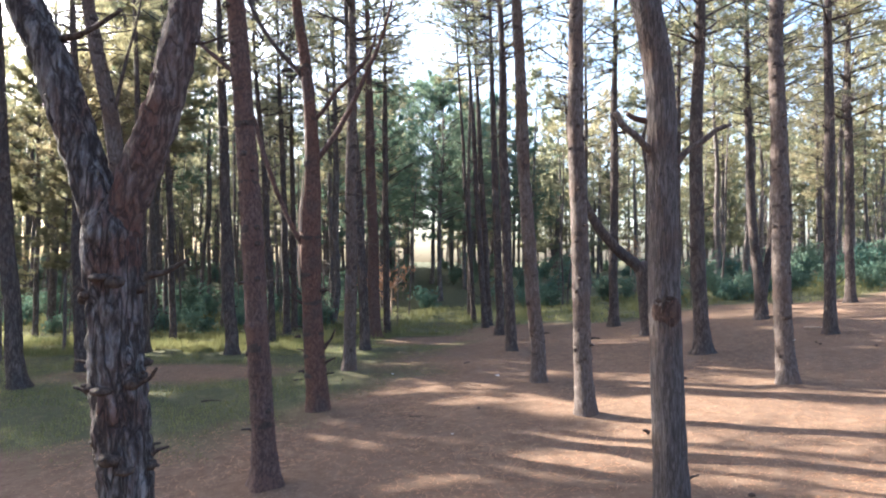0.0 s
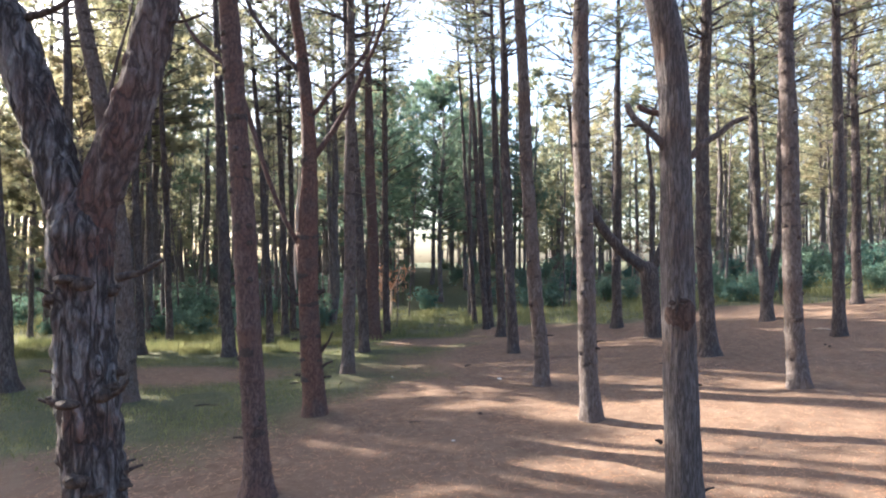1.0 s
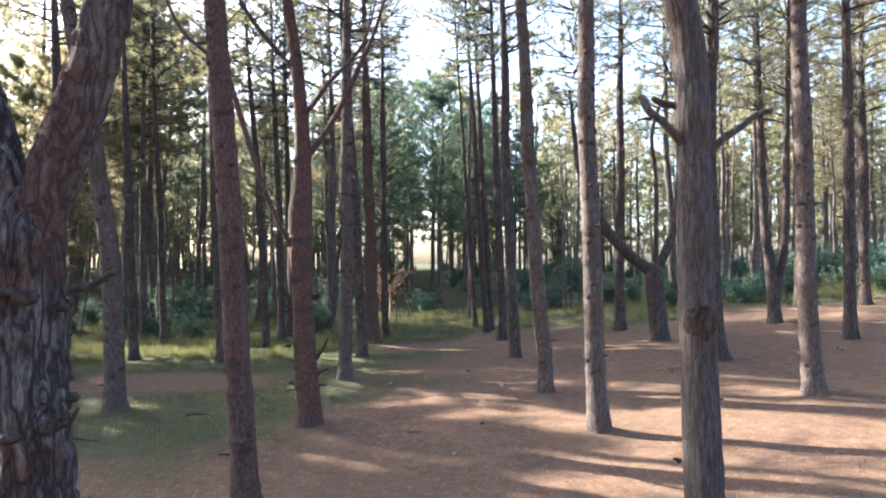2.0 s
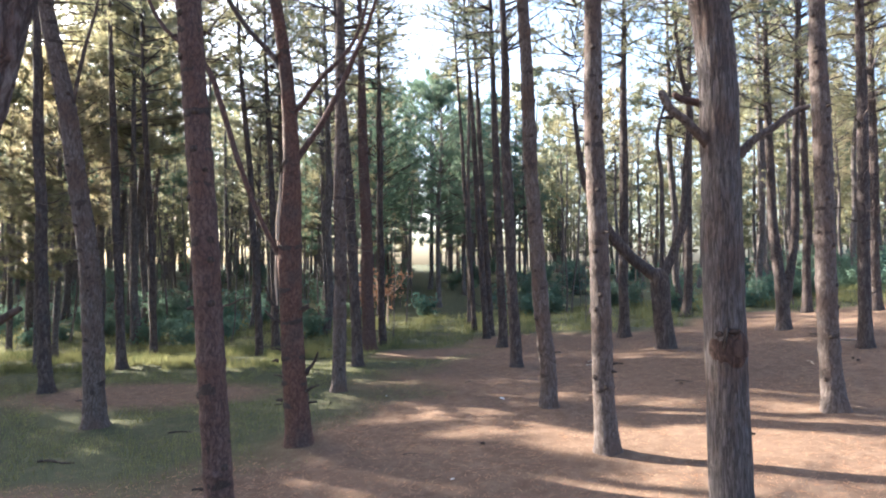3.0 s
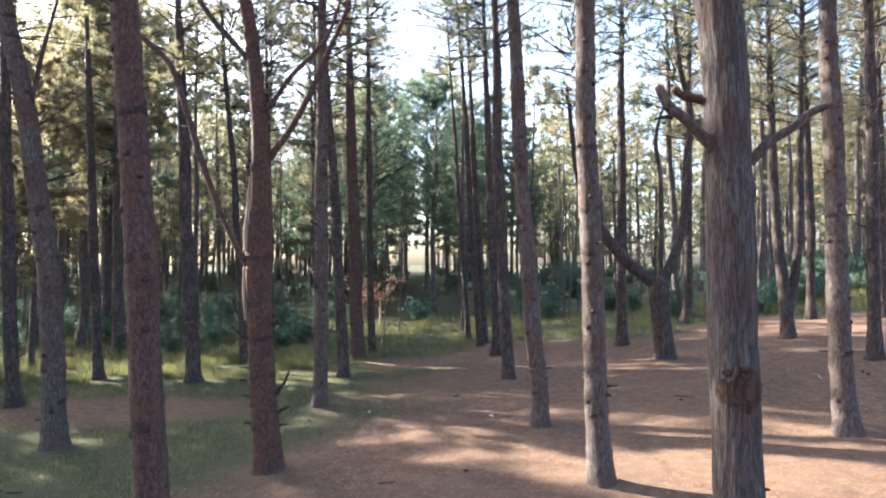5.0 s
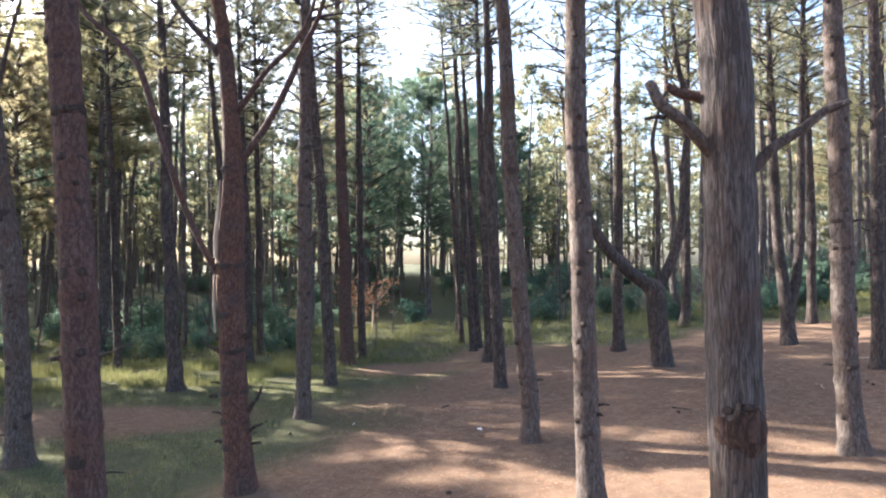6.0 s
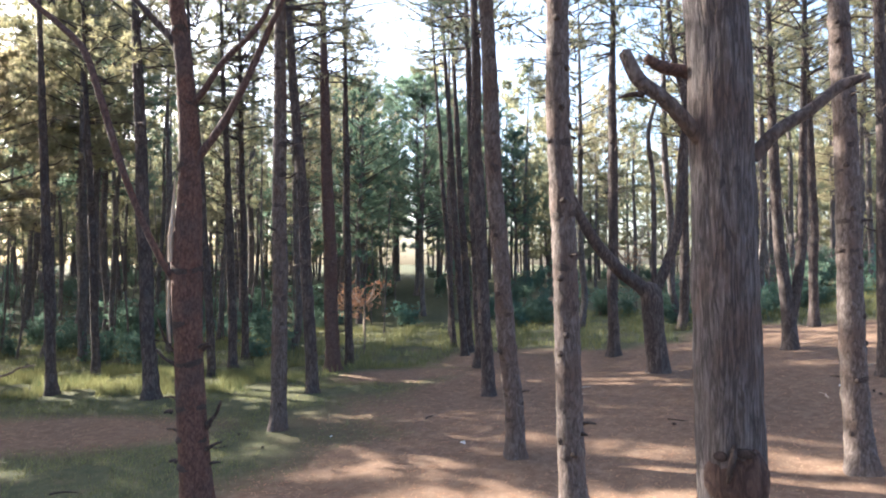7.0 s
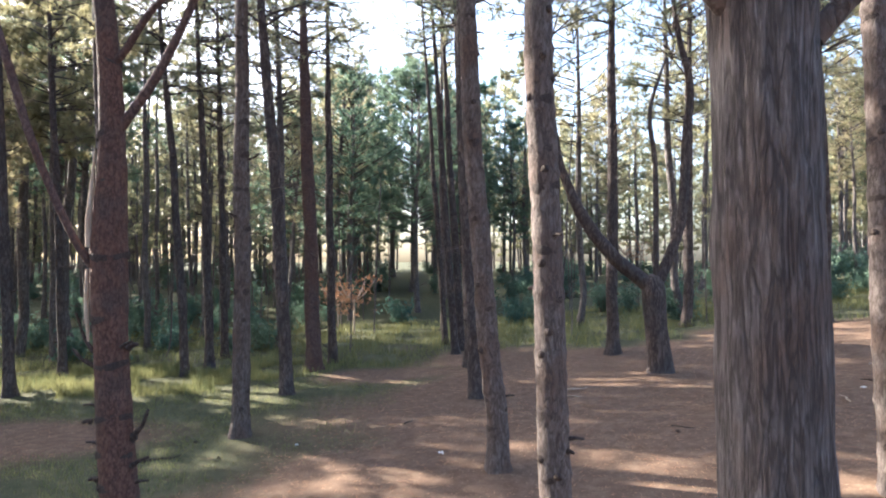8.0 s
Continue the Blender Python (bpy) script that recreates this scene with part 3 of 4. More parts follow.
def forked(name_label, x, y, mat, parts, crowns, seed, sides=28, step=0.05, relief=0.007, cells=(14, 0.08), stubs=(), rings=(), whorls=()):
    """A tree of one trunk and several limbs; parts: name, material, points from the foot, radii."""
    z0 = float(ground_z(x, y))
    tree = tagged(new("pine_tree"), name_label, "pine tree", "pines of the plantation")
    tree.location = (x, y, z0)
    for k, (name, m, pts, radii, n) in enumerate(parts):
        part(name, mesh_np(name, *tube(pts, radii, n, step if n > 12 else 0.1, relief * min(1, radii[0] / 0.12), cells if n > 12 else (7, 0.1), seed + k, 0.0, 0.4 if name == "trunk" else 0.0), m, True), tree)
    for k, (px, pz, r) in enumerate(rings):
        part("whorl_scar", WHORLS[k % 4], tree, m=pose(px, 0, pz, 3 * (k % 3) - 3, 2, 70 * k) @ Matrix.Diagonal((r, r, 1.15, 1)))
    for px, pz, r, n in whorls:
        gen = np.random.default_rng(int(pz * 100))
        for k in range(n):
            turn = 360 * (k + gen.uniform(-0.3, 0.3)) / n
            m = pose(px + r * math.cos(radians(turn)), r * math.sin(radians(turn)), pz + gen.normal() * 0.035, 0, 0, turn)
            part("knot", KNOT, tree, m=m @ Matrix.Diagonal((1.3, gen.uniform(0.8, 1.7), gen.uniform(0.6, 1.1), 1)))
            if gen.random() < 0.55:
                part("stub", STUBS[int(gen.choice((0, 1, 3)))], tree, m=m @ pose(-0.01, 0, 0, 0, gen.uniform(-35, 10), 0) @ Matrix.Scale(0.7, 4))
    for (px, py, pz), turn, tilt, kind, s in stubs:
        part("stub", STUBS[kind], tree, m=pose(px, py, pz, 0, tilt, turn) @ Matrix.Diagonal((s, s, s, 1)))
    # crowns overhead, scaled up on the near trees to block skylight
    for k, (px, py, pz, s, tall) in enumerate(crowns):
        limbs, crown = CROWNS[(seed + k) % len(CROWNS)]
        m = pose(px, py, pz, 0, 0, seed * 31 + 90 * k) @ Matrix.Diagonal((s, s, tall / 5.0, 1))
        part("branchwork", limbs, tree, m=m)
        part("crown", crown, tree, m=m)
    return tree


# near forked pine with rugged plates
forked("large forked pine with rugged grey bark plates and a reddish limb", -1.24, 2.62, BARK_PLATES, (
    ("trunk", BARK_PLATES, ((0.0, 0, -0.3), (-0.02, 0, 0.3), (-0.02, 0, 1.08), (-0.07, 0, 1.6), (-0.10, 0, 2.0), (-0.125, 0, 2.35), (-0.12, 0.02, 2.52)), (0.15, 0.135, 0.126, 0.125, 0.127, 0.14, 0.09), 72),
    ("limb", BARK_PLATES, ((-0.12, 0, 2.2), (-0.17, 0, 2.45), (-0.25, 0, 2.68), (-0.35, 0, 2.96), (-0.45, 0, 3.24), (-0.58, 0.0, 3.5), (-0.85, 0.05, 4.2), (-1.1, 0.1, 5.6), (-1.2, 0.1, 8.0), (-1.2, 0.1, 10.5)), (0.10, 0.097, 0.095, 0.093, 0.088, 0.083, 0.072, 0.055, 0.035, 0.02), 48),
    ("limb", BARK_LIMB, ((-0.09, 0, 2.2), (-0.07, 0, 2.42), (0.02, 0, 2.66), (0.12, 0, 2.96), (0.19, 0, 3.24), (0.24, 0, 3.52), (0.42, 0, 4.4), (0.55, 0, 6.0), (0.6, 0, 8.0), (0.6, 0, 10.5)), (0.10, 0.096, 0.093, 0.09, 0.086, 0.08, 0.07, 0.055, 0.035, 0.02), 48),
), ((-1.2, 0.1, 6.5, 1.2, 4.5), (0.6, 0, 6.5, 1.2, 4.5)), 51, relief=0.018, step=0.022, cells=(17, 0.085), whorls=((-0.108, 2.1, 0.128, 8), (-0.072, 1.64, 0.124, 8), (-0.035, 1.28, 0.124, 7), (-0.02, 0.85, 0.13, 7)), stubs=(((0.06, -0.05, 1.63), -25, -12, 2, 0.7), ((0.1, 0.0, 1.28), -5, -20, 1, 0.7), ((-0.2, 0, 1.55), 190, -30, 1, 0.8), ((-0.19, 0, 2.2), 170, -40, 2, 0.6), ((0.06, -0.02, 2.14), 5, 0, 2, 1.0), ((0.25, -0.02, 3.28), 0, 15, 4, 0.6), ((-0.42, 0.0, 3.3), 0, 2, 4, 1.1), ((-0.36, 0.02, 2.9), 185, -25, 1, 0.8)))

# forked pine with red bark and long side limbs
forked("forked red-barked pine with long bare side limbs", -1.71, 8.85, BARK_RED, (
    ("trunk", BARK_RED, ((0.0, 0, -0.3), (-0.02, 0, 0.2), (-0.09, 0, 1.05), (-0.14, 0, 1.9), (-0.16, 0, 2.7), (-0.14, 0, 3.6), (-0.18, 0, 4.45), (-0.27, 0, 5.3), (-0.41, 0, 6.2), (-0.6, 0, 8.0), (-0.7, 0, 12)), (0.18, 0.165, 0.152, 0.148, 0.16, 0.115, 0.098, 0.085, 0.075, 0.05, 0.02), 32),
    ("limb", BARK_BROWN, ((-0.24, -0.02, 2.45), (-0.38, -0.1, 2.7), (-0.60, -0.15, 3.2), (-0.79, -0.2, 3.75), (-0.99, -0.2, 4.38), (-1.19, -0.2, 4.93), (-1.51, -0.2, 5.25), (-1.86, -0.2, 5.6), (-2.3, -0.2, 6.6)), (0.036, 0.033, 0.036, 0.038, 0.036, 0.03, 0.015), 12),
    ("limb", BARK_BROWN, ((-0.16, 0, 3.65), (-0.05, 0, 3.82), (0.25, 0, 4.25), (0.51, 0, 4.75), (0.70, 0, 5.2), (0.89, 0, 5.65), (1.2, 0, 6.8)), (0.05, 0.044, 0.04, 0.037, 0.033, 0.026, 0.012), 12),
    ("limb", BARK_BROWN, ((-0.18, 0, 4.35), (0.0, -0.05, 4.5), (0.25, -0.1, 4.83), (0.57, -0.1, 5.15), (0.76, -0.1, 5.47), (0.9, 0, 6.1)), (0.04, 0.034, 0.031, 0.029, 0.022, 0.01), 12),
    ("limb", BARK_FAR, ((-0.27, 0, 4.95), (-0.36, 0, 5.12), (-0.80, 0, 5.62), (-1.13, 0, 6.2), (-1.5, 0, 7.4)), (0.042, 0.037, 0.034, 0.03, 0.016), 12),
    # bright strips: the sunlit sliver at the fork put into pale colour
    ("bare_strip", PALE_WOOD, ((-0.285, -0.105, 2.70), (-0.29, -0.105, 2.95), (-0.275, -0.095, 3.2), (-0.262, -0.07, 3.6)), (0.028, 0.03, 0.02, 0.006), 8),
    ("bare_strip", PALE_WOOD, ((-0.29, -0.09, 1.85), (-0.31, -0.095, 2.15), (-0.31, -0.09, 2.5)), (0.01, 0.02, 0.012), 8),
), ((-0.65, 0, 7.0, 1.35, 5.0),), 61, rings=((-0.06, 0.53, 0.162), (-0.08, 0.83, 0.158), (-0.10, 1.16, 0.157), (-0.128, 1.64, 0.154), (-0.148, 2.06, 0.155), (-0.16, 2.62, 0.165), (-0.145, 3.3, 0.124), (-0.16, 3.72, 0.116), (-0.17, 4.4, 0.103), (-0.26, 5.2, 0.09)), stubs=(((0.08, -0.02, 0.98), -5, -35, 2, 1.4), ((0.09, -0.05, 0.72), -10, -25, 1, 1.5), ((-0.26, -0.03, 1.62), 185, -15, 2, 1.2), ((0.02, 0, 1.78), 0, -20, 0, 1.5), ((-0.28, -0.04, 1.12), 190, 5, 0, 1.2), ((-0.22, -0.04, 0.6), 185, 0, 0, 1.2), ((0.06, 0, 0.95), -5, -15, 3, 1.3), ((0.07, 0, 0.55), 0, -5, 1, 1.2), ((-0.23, 0, 0.9), 180, -10, 1, 1.0), ((0.02, -0.1, 1.8), -30, -20, 1, 1.2), ((-0.3, 0, 1.75), 170, -35, 4, 1.2), ((-0.25, 0, 1.25), 190, -5, 1, 1.0)))

# stout furrowed pine with two bare branches and a scar
z_f = float(ground_z(2.13, 4.8))
furrowed = forked("stout furrowed pine with broken bare branches and a resin scar", 2.13, 4.8, BARK_FURROWED, (
    ("trunk", BARK_FURROWED, ((0.02, 0, -0.3), (0.0, 0, 0.1), (-0.045, 0, 1.4), (-0.07, 0, 2.4), (-0.085, 0, 3.35), (-0.12, 0, 3.75), (-0.23, 0, 4.3), (-0.42, 0, 5.2), (-0.55, 0, 7), (-0.6, 0, 12.5)), (0.15, 0.14, 0.127, 0.123, 0.121, 0.12, 0.118, 0.105, 0.08, 0.03), 80),
    ("branch", BARK_PALE, ((-0.10, -0.02, 2.87), (-0.2, -0.03, 3.0), (-0.32, -0.05, 3.12), (-0.42, -0.05, 3.2), (-0.475, -0.05, 3.31)), (0.03, 0.031, 0.029, 0.029, 0.025), 14),
    ("branch", BARK_BROWN, ((-0.12, 0.05, 3.23), (-0.2, 0.07, 3.27), (-0.28, 0.08, 3.29), (-0.35, 0.08, 3.33)), (0.030, 0.027, 0.025, 0.019), 14),
    ("branch", BARK_PALE, ((0.04, 0, 2.90), (0.13, -0.02, 3.0), (0.25, -0.04, 3.08), (0.36, -0.05, 3.17), (0.47, -0.05, 3.21)), (0.03, 0.026, 0.023, 0.021, 0.015), 14),
), ((-0.55, 0, 7.2, 1.35, 5.2),), 71, relief=0.009, step=0.025, cells=(36, 0.30),
    stubs=(((-0.4, -0.05, 3.14), 170, 10, 1, 0.8), ((-0.19, 0, 0.65), 190, -20, 0, 0.8), ((0.13, 0.0, 0.27), -5, -15, 1, 0.8), ((0.075, -0.02, 1.1), -10, -10, 0, 0.6), ((0.37, -0.05, 3.16), -20, -5, 2, 0.4)))
def lump(dims, seed, rough):
    """A rough rounded lump."""
    t = np.linspace(-1, 1, 9)
    v, f = tube([(0, 0, k) for k in t], [math.sqrt(max(0.02, 1 - k * k)) for k in t], 24, 0.1, rough, (8, 0.25), seed)
    return v * np.array(dims), f


part("scar", mesh_np("scar", *lump((0.116, 0.060, 0.165), 5, 0.07), SCAR_WOOD, True), furrowed, "dark brown resin-stained branch scar", pose(-0.073, -0.074, 1.66, 0, 0, -24))
# two dark lumps painted as the shaded hollows above the scar
part("hollow", mesh_np("hollow", *lump((0.040, 0.012, 0.020), 6, 0.2), HOLLOW_SHADE, True), furrowed, "dark lump standing for the scar's shaded hollow", pose(-0.066, -0.135, 1.772, -25, 0, -24))
part("hollow", mesh_np("hollow", *lump((0.026, 0.010, 0.020), 7, 0.2), HOLLOW_SHADE, True), furrowed, "dark lump standing for the scar's shaded hollow", pose(-0.142, -0.107, 1.752, -20, 0, -24))
part("scar_lip", mesh_np("scar_lip", *tube(((-0.100, -0.130, 1.80), (-0.110, -0.140, 1.76), (-0.122, -0.138, 1.70), (-0.125, -0.125, 1.66)), (0.006, 0.013, 0.012, 0.005), 12, 0.01, 0.004, (6, 0.02), 6), STUB_WOOD, True), furrowed, "ridge of grown-over bark")

# low forked pine in the background
forked("low forked pine with a heavy sloping limb", 5.14, 14.9, BARK_FAR, (
    ("trunk", BARK_FAR, ((0.0, 0, -0.3), (0.02, 0, 0.1), (-0.06, 0, 0.85), (-0.11, 0, 1.55), (-0.14, 0, 1.8)), (0.24, 0.22, 0.20, 0.22, 0.16), 20),
    ("limb", BARK_FAR, ((-0.1, 0, 1.4), (-0.25, 0, 1.7), (-0.80, 0, 2.15), (-1.33, 0, 2.8), (-1.70, 0, 3.55), (-1.91, 0, 4.3), (-2.1, 0, 6)), (0.15, 0.145, 0.13, 0.12, 0.09, 0.07, 0.03), 16),
    ("limb", BARK_FAR, ((-0.08, 0, 1.45), (0.0, 0, 1.72), (0.26, 0, 2.36), (0.44, 0, 3.0), (0.54, 0, 4.4), (0.61, 0, 5.47), (0.35, 0, 6.8), (0.2, 0, 9.5)), (0.11, 0.105, 0.1, 0.09, 0.085, 0.07, 0.05, 0.02), 16),
    ("limb", BARK_FAR, ((-0.1, 0, 1.6), (-0.06, 0, 1.85), (-0.05, 0, 3.87), (-0.14, 0, 4.94), (0.2, 0.1, 6.0)), (0.06, 0.055, 0.05, 0.045, 0.02), 12),
), ((-2.0, 0, 5.6, 0.8, 4.0), (0.3, 0, 6.5, 0.9, 4.0)), 81, stubs=(((-0.6, 0, 2.0), 150, -40, 4, 1.5), ((-1.4, 0, 2.9), 60, -50, 4, 1.5), ((0.5, 0, 3.5), 20, -40, 4, 1.2)))

# two-stemmed pine farther back
forked("two-stemmed pine growing from one foot", 8.53, 16.2, BARK_FAR, (
    ("trunk", BARK_FAR, ((0, 0, -0.3), (0.0, 0, 0.2), (-0.06, 0, 1.05), (-0.23, 0, 2.6), (-0.28, 0, 4.0), (-0.33, 0, 5.4), (-0.4, 0, 9)), (0.17, 0.16, 0.14, 0.11, 0.10, 0.09, 0.03), 18),
    ("limb", BARK_FAR, ((0.0, 0, 0.5), (0.12, 0, 1.1), (0.3, 0, 2.4), (0.34, 0, 4.0), (0.4, 0, 6.5), (0.45, 0, 9)), (0.12, 0.11, 0.1, 0.09, 0.06, 0.03), 14),
), ((-0.35, 0, 5.6, 0.8, 4.2), (0.42, 0, 6.0, 0.8, 4.0)), 91)


# ---- the plantation beyond ----
def grown_pine(seed, height, crown_from, reach, width, mat_needles, arms=5, tufts=7, twig_reach=0.9, count=10, whorl=0.5, blade=(0.30, 0.046)):
    """A whole pine as one thing, to be copied through the plantation."""
    gen = np.random.default_rng(seed)
    tree = tagged(new("pine_tree"), "tall slender plantation pine with a thin ragged crown", "pine tree", "pines of the plantation")
    hs = np.array((-0.3, 0.0, 1.0, 3.0, 5.0, 7.5, height))
    pts = np.stack((np.cumsum(gen.normal(size=7) * 0.06), np.cumsum(gen.normal(size=7) * 0.06), hs), 1)
    pts[:2, :2] = 0
    # trunk bark with the haze painted in
    part("trunk", mesh_np("trunk", *tube(pts, np.array((1.2, 1.05, 1.0, 0.95, 0.85, 0.65, 0.1)) * width / 2, 9, 0.4, 0.008, (7, 0.3), seed, 0.6, 0.4), BARK_HAZED, True), tree)
    wood, green = pine_crown(seed, crown_from, height + 0.2, reach, whorl, arms, tufts, count, *blade)
    part("branchwork", mesh_np("branchwork", *wood, BARK_FAR), tree)
    part("crown", mesh_np("crown", *green, mat_needles), tree)
    part("dead_branchwork", mesh_np("dead_branchwork", *dead_twigs(seed + 5, 1.2, crown_from, twig_reach, 0.8), DEAD_WOOD), tree)
    return tree


FINE = (0.24, 0.030)
PROTOS = [grown_pine(101, 12.0, 5.8, 2.1, 0.22, NEEDLES, 6, 8, 0.9, 13, 0.5, FINE), grown_pine(102, 13.0, 6.4, 2.0, 0.24, NEEDLES, 6, 8, 0.9, 13, 0.5, FINE), grown_pine(103, 11.0, 5.0, 2.1, 0.19, NEEDLES_SUNLIT, 6, 8, 0.9, 13, 0.5, FINE),
          grown_pine(104, 10.0, 4.4, 2.0, 0.16, NEEDLES_SUNLIT, 6, 8, 0.9, 13, 0.5, FINE), grown_pine(105, 13.5, 7.0, 2.1, 0.24, NEEDLES, 6, 8, 0.9, 13, 0.5, FINE)]
for b in PROTOS[2:4]:
    tagged(b, "slender pine with thin needles tinted golden as if sunlit", "pine tree", "pines of the plantation")
BUSHY = [grown_pine(111, 11.2, 3.0, 2.8, 0.24, NEEDLES_DEEP, 7, 12, 0.5, 18, 0.45, (0.25, 0.034)), grown_pine(112, 9.4, 3.2, 2.5, 0.22, NEEDLES_DEEP, 7, 12, 0.5, 18, 0.45, (0.25, 0.034))]
BUSHY.append(grown_pine(113, 10.5, 4.6, 2.5, 0.22, NEEDLES_DEEP, 7, 13, 0.7, 18, 0.42, (0.22, 0.03)))
for b in BUSHY:
    tagged(b, "bushy dark-green pine with a full low crown", "pine tree", "pines of the plantation")
BUSHY[0].location = (-0.4, 31.0, float(ground_z(-0.4, 31.0)))
BUSHY[1].location = (0.9, 34.5, float(ground_z(0.9, 34.5)))
BUSHY[2].matrix_basis = pose(-12.9, 26.4, float(ground_z(-12.9, 26.4))) @ Matrix.Scale(1.2, 4)
copy_thing(BUSHY[2], pose(-18.6, 30.6, float(ground_z(-18.6, 30.6)), 0, 0, 170))
copy_thing(BUSHY[1], pose(-4.0, 36.0, float(ground_z(-4.0, 36)), 0, 0, 20))
for x, y, turn, s, k in ((-3.2, 29.5, 40, 0.95, 0), (1.2, 40.0, 70, 1.0, 0), (-1.1, 36.5, 130, 1.08, 0), (-2.6, 42.0, 300, 1.15, 0), (-6.6, 33.0, 10, 0.9, 0), (3.4, 43.5, 200, 1.1, 0)):
    copy_thing(BUSHY[k], pose(x, y, float(ground_z(x, y)), 0, 0, turn) @ Matrix.Scale(s, 4))
copy_thing(BUSHY[0], pose(4.6, 38.0, float(ground_z(4.6, 38)), 0, 0, 220) @ Matrix.Scale(0.8, 4))

# pine with almost no crown, so that it blocks little sun
BARE = grown_pine(106, 11.5, 9.2, 1.25, 0.17, NEEDLES, 5, 8)
tagged(BARE, "thin pine, crown left off but for its tip", "pine tree", "pines of the plantation")
PROTOS.append(BARE)
# dense crowns, made for the added pines that shade the clearing
PROTOS += [grown_pine(121, 12.0, 5.6, 2.2, 0.24, NEEDLES_SUNLIT, 7, 12, 0.9, 24, 0.5, (0.27, 0.038)), grown_pine(122, 13.0, 6.2, 2.1, 0.25, NEEDLES, 7, 12, 0.9, 24, 0.5, (0.27, 0.038)), grown_pine(123, 10.5, 4.8, 2.1, 0.2, NEEDLES, 7, 12, 0.9, 24, 0.5, (0.27, 0.038))]
# the second takes the golden sunlit tint, which lightens shaded crowns
PROTOS += [grown_pine(131, 11.5, 5.2, 2.3, 0.22, NEEDLES, 7, 11, 0.9, 24, 0.5, (0.27, 0.036)), grown_pine(132, 10.5, 4.8, 2.2, 0.2, NEEDLES_SUNLIT, 7, 11, 0.9, 24, 0.5, (0.27, 0.036))]
for b in PROTOS[-2:]:
    tagged(b, "plantation pine with a dense crown of needles", "pine tree", "pines of the plantation")


# sun patches to keep lit in the clearing: middle and half-widths across the ground
GLADES = ((-0.3, 10.0, 0.55, 0.4), (1.45, 9.6, 0.95, 0.6), (2.9, 8.4, 0.65, 0.55), (5.2, 8.3, 1.5, 0.9), (1.6, 7.75, 0.6, 0.2), (3.9, 10.35, 0.8, 0.25),
          (5.0, 10.1, 0.4, 0.2), (4.7, 13.9, 0.9, 0.15), (-0.9, 17.0, 0.9, 1.0), (2.1, 16.0, 1.1, 0.4), (-7.2, 12.1, 0.9, 0.3), (-4.9, 11.1, 0.5, 0.15),
          (-2.75, 10.9, 0.4, 0.2), (-7.3, 16.6, 1.4, 0.8), (-4.0, 16.5, 1.3, 0.7), (-9.8, 16.6, 0.7, 0.8), (3.6, 5.5, 1.1, 0.5), (-4.9, 7.5, 0.6, 0.25), (-2.2, 7.3, 0.4, 0.2))


def over_glade(x, y, low, high, wide=0.8):
    """Whether a crown at x, y between two heights would shade one of the sunny glades."""
    for h in np.linspace(low, high, 4):
        d = h / math.tan(radians(SUN_EL))
        px, py = x - d * math.cos(radians(SUN_AZ)), y - d * math.sin(radians(SUN_AZ))
        if any(math.hypot((px - gx_) / (rx + wide), (py - gy_) / (ry + wide)) < 1 for gx_, gy_, rx, ry in GLADES):
            return True
    return False


places = []
thin_rng = np.random.default_rng(5)
for cx in np.arange(-22, 23, 0.5):
    for cy in np.arange(-13, 27, 0.5):
        jx, jy = rng.normal(size=2) * (0.45, 0.5)
        x, y = 1.8 + 3.4 * cx + jx, 2.2 + 2.85 * cy + jy
        keep = rng.random() > (0.4 if x > 4 and y > 20 else 0.16)
        turn, s, which = rng.random() * 360, rng.uniform(0.85, 1.15), int(rng.integers(5))
        on_grid = cx % 1 == 0 and cy % 1 == 0
        back_wood = y > 38 and rng.random() < 0.16
        # behind the camera: unseen pines, added sparsely to block skylight
        if y < -8 and (cx % 2 != 0 or cy % 2 != 0 or abs(x) > 36):
            continue
        if not (on_grid or back_wood):
            continue
        seen_near = -9.8 < x < 13.5 and -2 < y < 20.5
        around = abs(x - 0.7) < 4.5 and -4 < y < 22.5
        # both openings fan out from the camera's place to fit its view
        view_alley = 24 < y < 38 and -0.085 < (x - 0.5) / y < 0.16
        view_gap = y > 20 and abs((x - 0.42) / (y - 1.1) + 0.05) < 0.022
        thin = thin_rng.random() < (0.5 if y > 56 else 0.25 if y > 44 or (x < -6 and y > 36) else 0.0)
        if keep and not (seen_near or around or view_alley or thin or view_gap):
            # crowns cut back or pines dropped, mostly to let sun reach the glades
            if (x > 8 and y < 0.9 * x - 4) or (x < -9.5 and 2 < y < 36) or over_glade(x, y, 5.0 * s, 12 * s):
                which = 5
            if which == 5 and over_glade(x, y, 9.4 * s, 11.7 * s, 0.6):
                continue
            places.append((x, y, turn, s, which))
# full-crowned pines added beside the clearing, mostly unseen, picked to shade round the glades
side_rng = np.random.default_rng(77)
shade_wood = [(side_rng.uniform(-38, -9.9), side_rng.uniform(3, 36), side_rng.random() * 360, side_rng.choice((0.55, 0.7, 0.85, 1.0, 1.12)), 6 + int(side_rng.integers(5))) for k in range(2600)]
SHADE_PINES = (103, 269, 590, 678, 743, 774, 801, 838, 930, 965, 1014, 1047, 1203, 1238, 1477, 1504, 1521, 1525, 1935, 2018, 2160, 2320, 2386, 2542)
full = [shade_wood[k] for k in SHADE_PINES]
places = [p for p in places if all(math.hypot(p[0] - q[0], p[1] - q[1]) > (1.4 if p[4] == 5 else 0.9) for q in full)] + full
near_places = [p for p in places if -8 <= p[1] < 36 and -40 < p[0] < 28]
